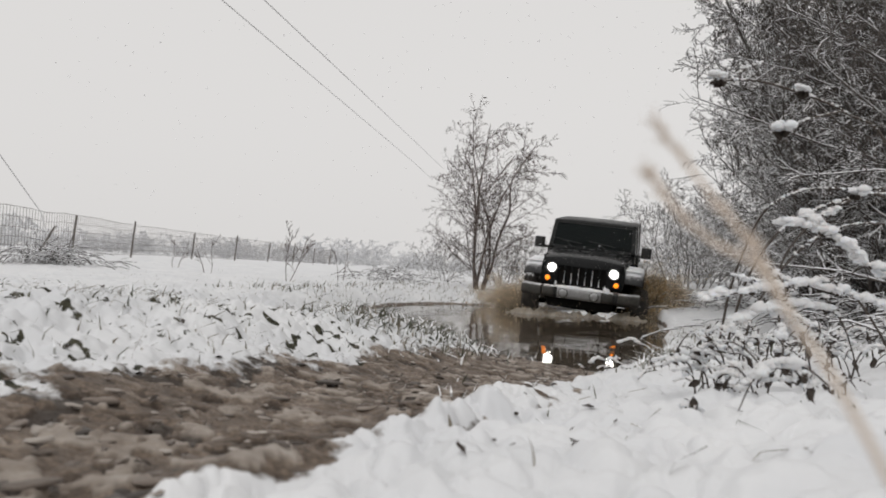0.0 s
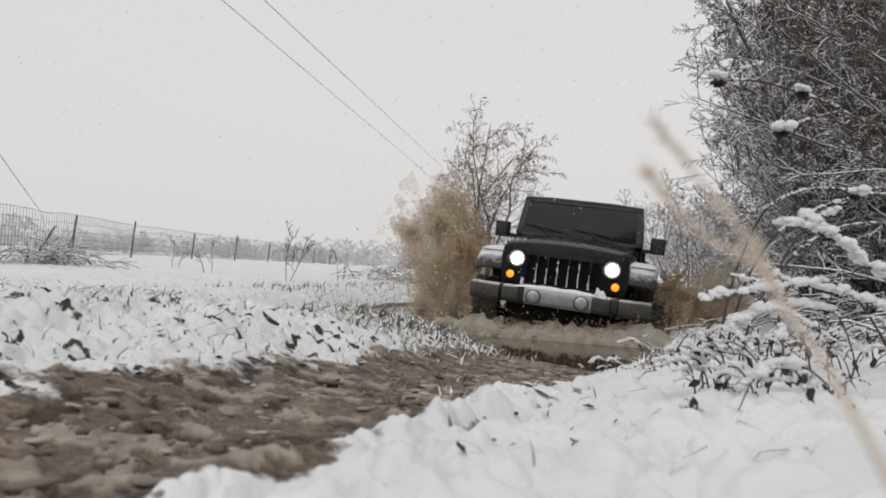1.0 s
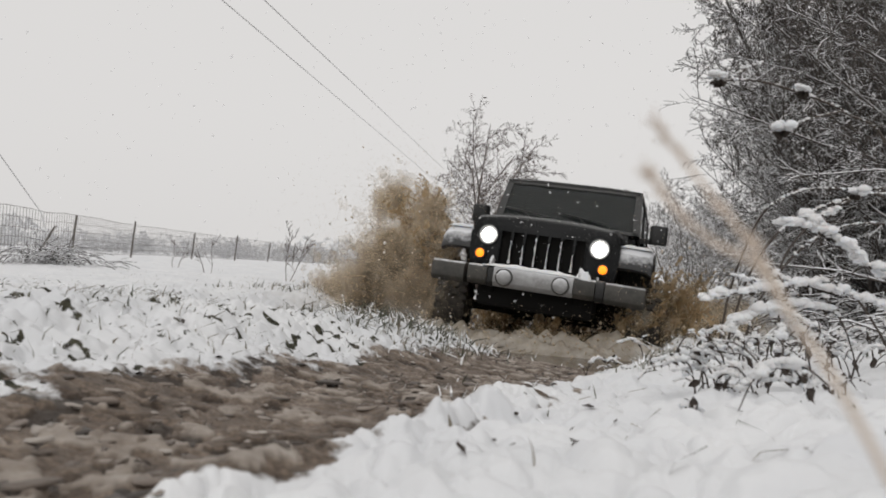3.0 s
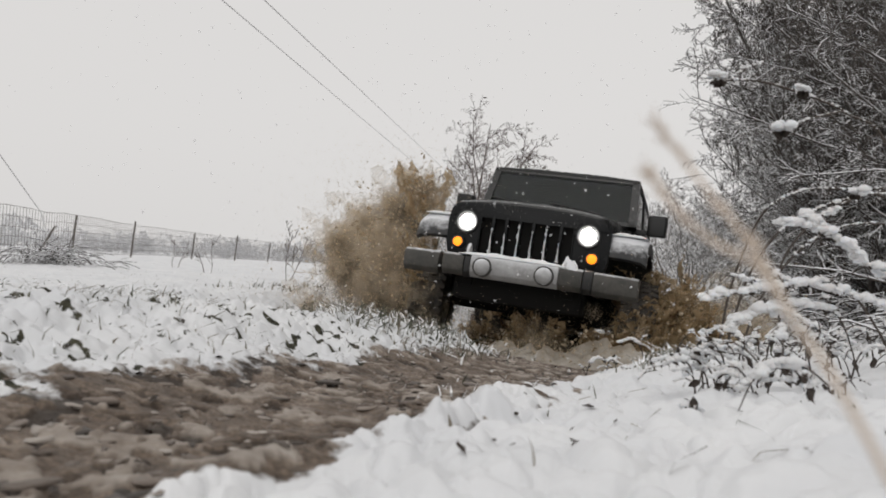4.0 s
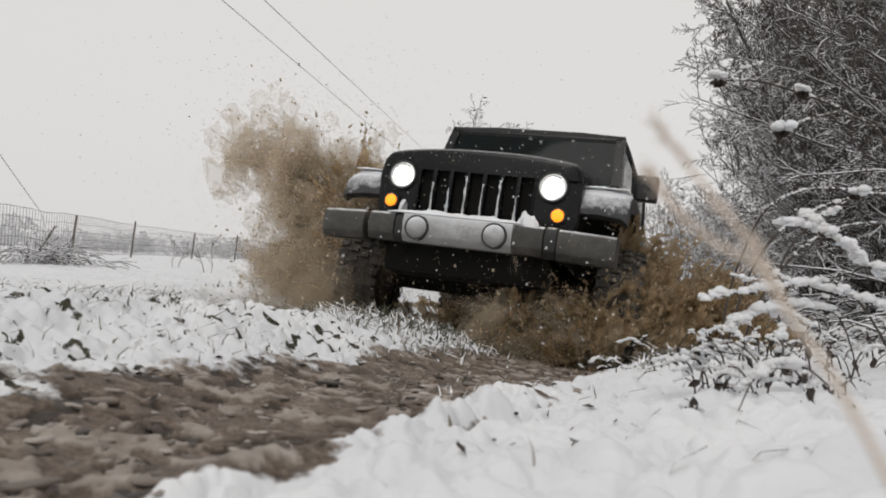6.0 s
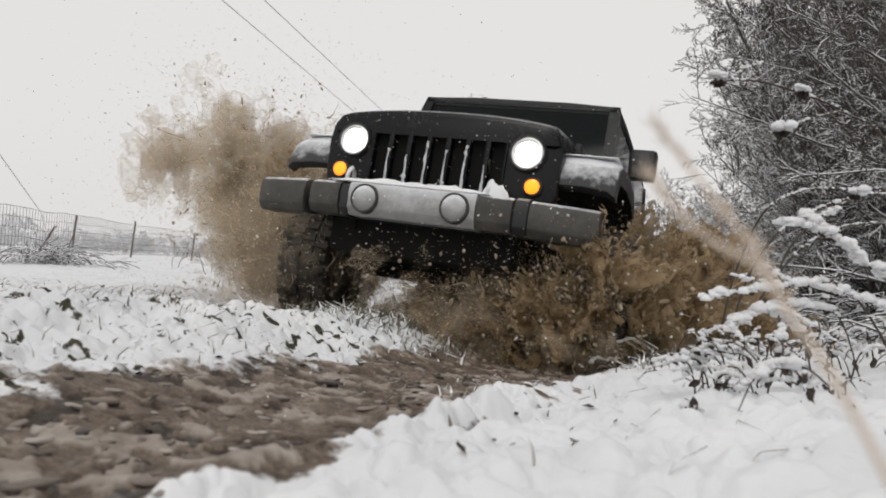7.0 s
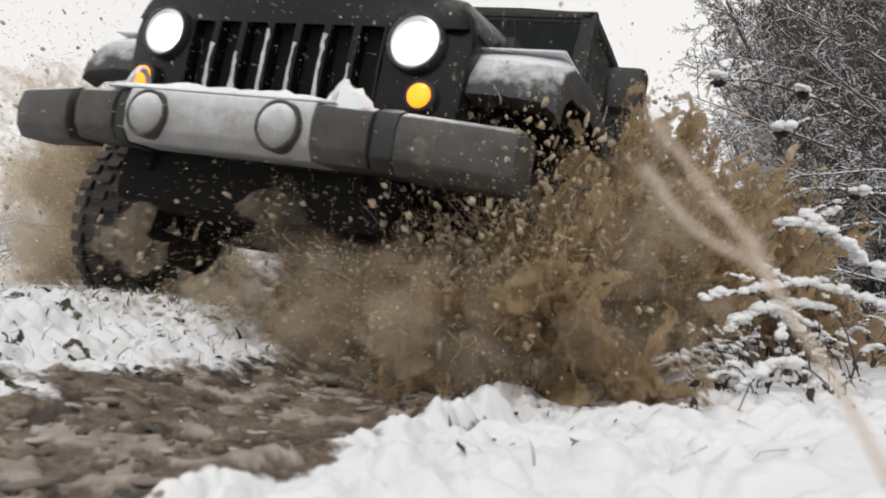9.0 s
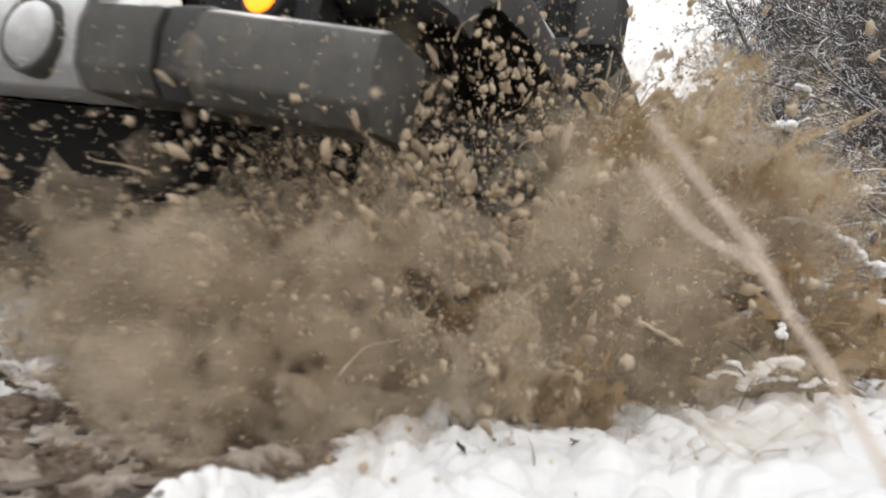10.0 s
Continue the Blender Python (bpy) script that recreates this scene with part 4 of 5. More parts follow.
def grass(n_blades, pick, seed, label, size=1.0):
    r = random.Random(seed)
    tv, tf = [], []
    xs = []
    while len(xs) < n_blades:
        p = pick(r)
        if p:
            xs.append(p)
    zs = height(np.array([p[0] for p in xs]), np.array([p[1] for p in xs]))
    for (x, y), z in zip(xs, zs):
        a, h, w = r.random() * 6.28, r.uniform(0.03, 0.11) * size, r.uniform(0.0025, 0.006) * size
        lean = r.uniform(0.2, 1.3)
        dx, dy = math.cos(a), math.sin(a)
        i = len(tv)
        for f, ww in ((0, 1), (0.5, 0.8), (1, 0.1)):
            o = lean * h * f * f
            zz = z - 0.015 + h * f * (1 - 0.35 * f * min(1, lean))
            tv.append((x + dx * o - dy * w * ww, y + dy * o + dx * w * ww, zz))
            tv.append((x + dx * o + dy * w * ww, y + dy * o - dx * w * ww, zz + w * 0.6))
        tf += [(i, i + 1, i + 3, i + 2), (i + 2, i + 3, i + 5, i + 4)]
    return tagged(new("grass", mesh_of("grass", tv, tf, M_GRASS)), label, "grass", "", "stuff")


def on_ridge(r):
    y = r.uniform(1.2, 5.0)
    u = r.gauss(-0.05, 0.28)
    if u > 0.42:
        return None
    x = float(centre(y)) + u / 0.93
    if float(fbm(np.float64(x * 1.7 + 8), np.float64(y * 1.7), 2)) < r.uniform(-0.35, 0.35):
        return None
    return x, y


def on_ridge_end(r):
    y = r.uniform(3.3, 4.9)
    u = r.gauss(0.05, 0.2)
    return float(centre(y)) + u / 0.93, y


def on_field(r):
    y = r.uniform(3, 22)
    u = -1.2 - abs(r.gauss(0, 4))
    x = float(centre(y)) + u
    if float(fbm(np.float64(x * 0.9 + 8), np.float64(y * 0.9), 2)) < r.uniform(-0.2, 0.5):
        return None
    return x, y


def on_shore(r):
    y = r.uniform(9, 17)
    u = r.uniform(-4.2, -1.6)
    return float(centre(y)) + u, y


def on_bank(r):
    y = r.uniform(2.8, 9)
    u = 1.25 + abs(r.gauss(0, 0.5))
    return float(centre(y)) + u / 0.93, y


grass(2000, on_ridge, 1, "snow-pressed grass on the ridge between the wheel ruts", 0.6)
grass(900, on_ridge_end, 2, "dark wet grass at the puddle's edge", 1.05)
grass(900, on_field, 3, "winter grass poking through the snow", 0.75)
grass(1300, on_shore, 4, "rough grass on the far shore", 1.5)
grass(900, on_bank, 5, "grass along the snowy bank", 1.1)


def clod_material():
    m, n, l, b = mat("mud_clod", 0.5)
    g = n.new("ShaderNodeNewGeometry")
    c = ramp(n, l, g.outputs["Random Per Island"], [(0.0, (0.03, 0.023, 0.018)), (0.25, (0.12, 0.095, 0.077)), (0.6, (0.22, 0.18, 0.15)), (0.9, (0.42, 0.38, 0.34))])
    l.new(c, b.inputs["Base Color"])
    bump(n, l, b, tex_noise(n, l, 60, 6, 0.7), 0.5, 0.01)
    return m


def clods(n, seed):
    r = random.Random(seed)
    tv, tf = [], []
    for k in range(n):
        y = 0.8 + 4.8 * r.random() ** 1.3
        u = r.uniform(0.42, 1.1)
        x = float(centre(y)) + u / 0.93
        z = on_ground(x, y)
        s = 0.005 + 0.013 * r.random() ** 2.5
        bm = bmesh.new()
        bmesh.ops.create_icosphere(bm, subdivisions=2, radius=1)
        sx, sy, sz, a = s * r.uniform(0.9, 2.4), s * r.uniform(0.7, 1.3), s * r.uniform(0.2, 0.4), r.random() * 6.28
        i = len(tv)
        for v in bm.verts:
            q = v.co * (1 + 0.5 * noise.noise(v.co * 2.1 + Vector((k, 0, 0))))
            jag = 1 + 0.8 * noise.noise(Vector((math.cos(math.atan2(v.co.y, v.co.x)) * 1.6, math.sin(math.atan2(v.co.y, v.co.x)) * 1.6, k * 0.7)))
            px, py = q.x * sx * jag, q.y * sy * jag
            tv.append((x + px * math.cos(a) - py * math.sin(a), y + px * math.sin(a) + py * math.cos(a), z + q.z * sz))
        tf += [tuple(i + v.index for v in f.verts) for f in bm.faces]
        bm.free()
    return tagged(new("mud_clods", mesh_of("mud_clods", tv, tf, clod_material(), True)), "wet clods and slush lumps scattered over the muddy track", "mud", "", "stuff")


grass(90, lambda r: (r.uniform(-0.1, 1.3), r.uniform(1.0, 2.8)), 6, "stray grass blades standing out of the bank's snow", 0.7)
clods(700, 5)
M_LITTER = mat("dead_leaf", 0.55, base=(0.035, 0.024, 0.017))[0]
LITTER = mesh_of("dead_leaf", [(0, -0.03, 0), (0.016, -0.005, 0.009), (0.012, 0.02, 0.004), (0, 0.035, 0.012), (-0.014, 0.018, 0.006), (-0.016, -0.008, 0.01), (0, 0.0, 0.001)], [(0, 1, 6), (1, 2, 6), (2, 3, 6), (3, 4, 6), (4, 5, 6), (5, 0, 6)], M_LITTER)
for k in range(190):
    y = 0.9 + 5 * rng.random() ** 1.2
    u = rng.uniform(-0.5, 1.6) if k % 2 else rng.uniform(0.35, 1.1)
    x = float(centre(y)) + u / 0.93
    o = new("dead_leaf", LITTER)
    s = rng.uniform(0.2, 0.6)
    o.matrix_world = pose(x, y, on_ground(x, y, 0.004), rng.uniform(-30, 30), rng.uniform(-30, 30), rng.uniform(0, 360)) @ Matrix.Diagonal((s * rng.uniform(0.6, 1.1), s, s, 1))
    tagged(o, "wet brown leaf lying on mud and snow", "leaf", "fallen leaves")


# ---- snow-laden plants on the near bank ----
def smooth_path(points, n=6):
    """Points along a rounded line through the given ones."""
    ps = [Vector(p) for p in points]
    out = []
    for i in range(len(ps) - 1):
        a, b, c, d = ps[max(0, i - 1)], ps[i], ps[i + 1], ps[min(len(ps) - 1, i + 2)]
        for k in range(n):
            t = k / n
            out.append(0.5 * ((2 * b) + (c - a) * t + (2 * a - 5 * b + 4 * c - d) * t * t + (3 * b - a - 3 * c + d) * t ** 3))
    out.append(ps[-1])
    return out


M_STEM = mat("dark_wet_stem", 0.7, base=(0.05, 0.038, 0.03))[0]
M_DRY = mat("dry_reed_straw", 0.8, base=(0.56, 0.47, 0.39))[0]


def tube(path, r0, r1, material, name, sides=6):
    tv, tf = [], []
    n = len(path) - 1
    for i in range(n):
        prism(tv, tf, path[i], path[i + 1], r0 + (r1 - r0) * i / n, r0 + (r1 - r0) * (i + 1) / n, sides)
    return mesh_of(name, tv, tf, material, True)


def snow_load(path, r, seed, name="snow_load", gap=0.0):
    """Lumpy snow lying along a stem."""
    rr = random.Random(seed)
    tv, tf = [], []
    for i in range(len(path) - 1):
        d = path[i + 1] - path[i]
        if abs(d.z) > 0.75 * d.length or noise.noise(Vector((seed * 3.7, i * 0.55, 0))) < -0.32 + 0.9 * gap:
            continue
        swell = 0.75 + 0.7 * noise.noise(Vector((i * 0.8, seed, 5)))
        for k in range(5):
            s = r * rr.uniform(0.35, 0.8) * swell
            p = path[i].lerp(path[i + 1], rr.random()) + Vector((rr.gauss(0, 0.3), rr.gauss(0, 0.4), rr.uniform(0, 0.5))) * r * swell
            sx, sy, sz = s * rr.uniform(0.9, 1.4), s * rr.uniform(0.8, 1.3), s * rr.uniform(0.7, 1.0)
            j, off = len(tv), Vector((seed, i * 3 + k, 0))
            for v in BALL2[0]:
                q = v * (1 + 0.4 * noise.noise(v * 1.4 + off) + 0.22 * noise.noise(v * 3.3 + off))
                tv.append((p.x + q.x * sx, p.y + q.y * sy, p.z + max(q.z, -0.5) * sz))
            tf += [tuple(j + a for a in f) for f in BALL2[1]]
    return mesh_of(name, tv, tf, M_SNOW, True)


def attach(name, me, parent):
    o = new(name, me)
    o.parent = parent
    if name == "snow_load":
        tagged(o, kind="stuff")
    return o


def laden_plant(label, stems, snow_r, seed, leafy=0, twig=1.0):
    pl = holder("snowy_plant", label, "plant", None, "plants on the bank")
    rr = random.Random(seed)
    for k, pts in enumerate(stems):
        path = smooth_path(pts)
        st = attach("stem", tube(path, 0.003, 0.002, M_STEM, "stem"), pl)
        if snow_r:
            attach("snow_load", snow_load(path, snow_r, seed + k, gap=-0.4), st)
        # side twigs with their own snow, and hanging dark leaves
        for j in range(leafy):
            p = rr.choice(path[1:])
            d = Vector((rr.uniform(-1, 1), rr.uniform(-0.6, 0.6), rr.uniform(-0.6, 0.7))).normalized()
            e = p + d * rr.uniform(0.04, 0.11) * twig
            tw = smooth_path([p, p.lerp(e, 0.5) + Vector((0, 0, 0.012)), e], 3)
            attach("twig", tube(tw, 0.0025, 0.0015, M_STEM, "twig", 4), st)
            if rr.random() < 0.75:
                attach("snow_load", snow_load(tw, snow_r * 0.55, seed + 50 + j), st)
        for j in range(leafy):
            p = rr.choice(path)
            o = attach("leaf", LITTER, st)
            o.matrix_local = Matrix.Translation(p) @ pose(0, 0, 0, rr.uniform(60, 140), rr.uniform(-40, 40), rr.uniform(0, 360)) @ Matrix.Scale(rr.uniform(0.4, 0.8), 4)
    return pl


laden_plant("bent weed thickly loaded with fresh snow", [
    [(0.914, 2.096, 0.829), (1.016, 2.096, 0.829), (1.088, 2.097, 0.797), (1.161, 2.099, 0.739), (1.243, 2.101, 0.658), (1.30, 2.12, 0.40)],
    [(0.99, 2.1, 0.86), (1.02, 2.1, 0.835), (1.06, 2.1, 0.815)]], 0.024, 3, 4)
laden_plant("drooping snow-covered weed with dark leaves", [
    [(0.682, 2.002, 0.612), (0.814, 2.001, 0.645), (0.969, 2.05, 0.668), (1.119, 2.101, 0.65), (1.247, 2.102, 0.596), (1.29, 2.12, 0.40)],
    [(0.76, 2.004, 0.535), (0.818, 2.003, 0.585), (0.877, 2.003, 0.595), (0.954, 2.004, 0.53), (0.989, 2.006, 0.40)],
    [(0.90, 2.15, 0.60), (1.02, 2.16, 0.61), (1.15, 2.2, 0.58), (1.22, 2.2, 0.40)]], 0.024, 11, 6)
laden_plant("low clump of dark leaves under snow", [
    [(0.64, 1.606, 0.44), (0.678, 1.605, 0.477), (0.736, 1.604, 0.498), (0.793, 1.606, 0.43)]], 0.022, 21, 9)
def weed_bush(label, x0, y0, spread_x, spread_y, n, seed, tall):
    rr = random.Random(seed)
    stems = []
    for k in range(n):
        x, y = x0 + rr.uniform(-1, 1) * spread_x, y0 + rr.uniform(-1, 1) * spread_y
        z = on_ground(x, y)
        a = rr.uniform(0, 6.28)
        h, reach = tall * rr.uniform(0.5, 1.0), rr.uniform(0.06, 0.2)
        dx, dy = math.cos(a) * reach, math.sin(a) * reach * 0.6
        stems.append([(x, y, z - 0.02), (x + dx * 0.25, y + dy * 0.25, z + h * 0.7), (x + dx * 0.7, y + dy * 0.7, z + h), (x + dx * 1.3, y + dy * 1.3, z + h * 0.8)])
    return laden_plant(label, stems, 0.015, seed, 4)


weed_bush("snow-laden weeds crowding the bank", 1.02, 2.25, 0.30, 0.16, 16, 31, 0.13)
weed_bush("snow-laden weeds crowding the bank", 1.45, 2.75, 0.42, 0.25, 14, 37, 0.2)
weed_bush("low snowy weeds on the bank", 1.2, 3.6, 0.5, 0.5, 10, 43, 0.12)


for k, (x, y) in enumerate(((0.566, 1.70), (0.86, 1.35))):
    z = on_ground(x, y)
    laden_plant("tuft of dark withered leaves half sunk in snow", [[(x, y, z - 0.02), (x + 0.012, y, z + 0.02), (x + 0.03, y, z + 0.012)], [(x, y, z - 0.02), (x - 0.012, y - 0.01, z + 0.024), (x - 0.022, y - 0.01, z + 0.02)]], 0.007, 80 + k, 1, 0.3)


def seed_plant(label, stems, head_at, seed):
    pl = holder("umbel_plant", label, "plant", None, "plants on the bank")
    for k, (pts, head) in enumerate(stems):
        path = smooth_path(pts)
        st = attach("stem", tube(path, 0.0035, 0.005, M_STEM, "stem"), pl)
        attach("snow_load", snow_load(path, 0.008, seed + k, gap=-0.05), st)
        if head:
            p = path[0]
            rr = random.Random(seed + k)
            tv, tf = [], []
            for j in range(70):
                d = Vector((rr.gauss(0, 1), rr.gauss(0, 1), -abs(rr.gauss(0, 0.8)) - 0.1)).normalized()
                prism(tv, tf, p, p + d * head * rr.uniform(0.35, 0.7), 0.0016, 0.0048, 4)
            attach("seed_head", mesh_of("seed_head", tv, tf, M_STEM), st)
            attach("snow_cap", snow_load([p + Vector((-head * 0.5, 0, head * 0.25)), p + Vector((0, 0, head * 0.4)), p + Vector((head * 0.5, 0, head * 0.25))], head * 0.8, seed + 7 + k, gap=-0.5), st)
    return pl


seed_plant("leaning dry umbel stalks with snow-capped seed heads", [
    ([(0.905, 2.583, 1.348), (1.036, 2.583, 1.355), (1.192, 2.584, 1.320), (1.35, 2.586, 1.261), (1.502, 2.589, 1.125), (1.62, 2.6, 0.42)], 0.042),
    ([(1.192, 2.584, 1.323), (1.21, 2.584, 1.320), (1.24, 2.585, 1.308)], 0.036),
    ([(1.092, 2.681, 1.448), (1.03, 2.64, 1.418), (0.958, 2.583, 1.368)], 0.0),
    ([(1.042, 2.388, 1.145), (1.17, 2.487, 1.211), (1.329, 2.585, 1.268)], 0.038),
    ([(1.45, 2.7, 0.998), (1.55, 2.7, 1.028), (1.68, 2.7, 0.978), (1.75, 2.7, 0.42)], 0.03)], 0, 40)


def bramble(label, stems):
    pl = holder("bramble", label, "plant", None, "plants on the bank")
    for k, pts in enumerate(stems):
        path = smooth_path(pts)
        st = attach("stem", tube(path, 0.005, 0.0035, M_STEM, "stem"), pl)
        attach("snow_load", snow_load(path, 0.011, 60 + k, gap=-0.1), st)
    return pl


bramble("arching bramble stems lined with snow", [
    [(1.10, 3.0, 0.40), (1.133, 3.002, 0.621), (1.172, 3.0, 0.76), (1.247, 2.994, 0.941), (1.354, 2.992, 1.024), (1.487, 2.991, 1.055), (1.729, 2.992, 1.032), (1.95, 3.0, 0.9)],
    [(1.05, 2.8, 0.40), (1.117, 2.801, 0.668), (1.211, 2.796, 0.84), (1.331, 2.794, 0.934), (1.473, 2.793, 0.994), (1.627, 2.792, 1.019), (1.85, 2.8, 0.95)],
    [(1.15, 2.9, 0.40), (1.22, 2.9, 0.62), (1.40, 2.9, 0.84), (1.62, 2.9, 0.92), (1.9, 2.9, 0.88)],
    [(1.5, 3.3, 0.40), (1.45, 3.3, 0.7), (1.6, 3.3, 0.95), (1.9, 3.3, 1.1), (2.2, 3.3, 1.05)],
    [(1.9, 3.2, 0.40), (1.75, 3.2, 0.62), (1.6, 3.2, 0.70), (1.4, 3.2, 0.60)]])

# dry reed close before the lens
reed = holder("dry_reed", "pale dry reed stalks with seed plumes, very near", "grass stalk")
for pts, r0 in (([(0.0815, 0.30, 0.7213), (0.089, 0.295, 0.7098), (0.0999, 0.285, 0.6919), (0.110, 0.275, 0.6761), (0.1146, 0.268, 0.6652), (0.1205, 0.262, 0.650), (0.1278, 0.256, 0.6376), (0.1327, 0.250, 0.6266), (0.1423, 0.240, 0.6032), (0.1455, 0.235, 0.5892), (0.155, 0.23, 0.50)], 0.0020),
                ([(0.0798, 0.30, 0.7011), (0.0892, 0.292, 0.6865), (0.101, 0.284, 0.6749), (0.1122, 0.272, 0.6671), (0.1205, 0.262, 0.650)], 0.0016)):
    path = smooth_path(pts)
    st = attach("stalk", tube(path, r0 * 0.5, 0.0016, M_DRY, "stalk", 7), reed)
    tv, tf = [], []
    rr = random.Random(int(r0 * 1e5))
    for k in range(70):
        i = rr.randrange(0, len(path) * 2 // 5)
        p = path[i].lerp(path[i + 1], rr.random())
        ax = (path[i] - path[i + 1]).normalized()
        d = (ax + Vector((rr.gauss(0, 0.3), rr.gauss(0, 0.3), rr.gauss(0, 0.3)))).normalized()
        prism(tv, tf, p, p + d * rr.uniform(0.004, 0.010), 0.0006, 0.0002, 3)
    attach("plume", mesh_of("plume", tv, tf, M_DRY), st)


# ---- thrown muddy water, in rigid pieces ----
def splash_material(name, density, dark, light, rough=0.25):
    """Muddy water: part thrown back, part let through; torn into webs where the attribute 'tear' is high."""
    m, n, l, b = mat(name, rough)
    c = ramp(n, l, tex_noise(n, l, 7, 6, 0.65), [(0.3, dark), (0.7, light)])
    l.new(c, b.inputs["Base Color"])
    b.inputs["IOR"].default_value = 1.33
    bump(n, l, b, tex_noise(n, l, 30, 5, 0.6), 0.6, 0.012)
    tr = n.new("ShaderNodeBsdfTranslucent")
    l.new(c, tr.inputs["Color"])
    mx = n.new("ShaderNodeMixShader")
    mx.inputs[0].default_value = 0.45
    l.new(b.outputs[0], mx.inputs[1])
    l.new(tr.outputs[0], mx.inputs[2])
    out = mx.outputs[0]
    if density:
        at = n.new("ShaderNodeAttribute")
        at.attribute_name = "tear"
        ridge = math_node(n, l, "ABSOLUTE", math_node(n, l, "SUBTRACT", tex_noise(n, l, 13, 3, 0.5), 0.5), 0)
        web = math_node(n, l, "SUBTRACT", math_node(n, l, "ADD", math_node(n, l, "MULTIPLY", tex_noise(n, l, 8, 6, 0.62), 0.8), 0.27), math_node(n, l, "MULTIPLY", ridge, 1.3))
        k = math_node(n, l, "SUBTRACT", web, math_node(n, l, "MULTIPLY", at.outputs["Fac"], 0.36))
        clear = n.new("ShaderNodeBsdfTransparent")
        m2 = n.new("ShaderNodeMixShader")
        l.new(ramp(n, l, k, [(0.28, 0.0), (0.36, density)]), m2.inputs[0])
        l.new(clear.outputs[0], m2.inputs[1])
        l.new(out, m2.inputs[2])
        out = m2.outputs[0]
    l.new(out, n["Material Output"].inputs["Surface"])
    return m


M_DROP = splash_material("muddy_drop", 0, (0.48, 0.385, 0.262), (0.74, 0.645, 0.515), 0.15)
M_SHEET = splash_material("torn_muddy_sheet", 0.92, (0.29, 0.20, 0.105), (0.60, 0.465, 0.30), 0.2)
M_MIST = splash_material("muddy_mist", 0.14, (0.58, 0.465, 0.32), (0.76, 0.66, 0.52), 0.8)


OCTA = ([Vector(v) for v in ((1, 0, 0), (-1, 0, 0), (0, 1, 0), (0, -1, 0), (0, 0, 1), (0, 0, -1))],
        [(0, 2, 4), (2, 1, 4), (1, 3, 4), (3, 0, 4), (2, 0, 5), (1, 2, 5), (3, 1, 5), (0, 3, 5)])


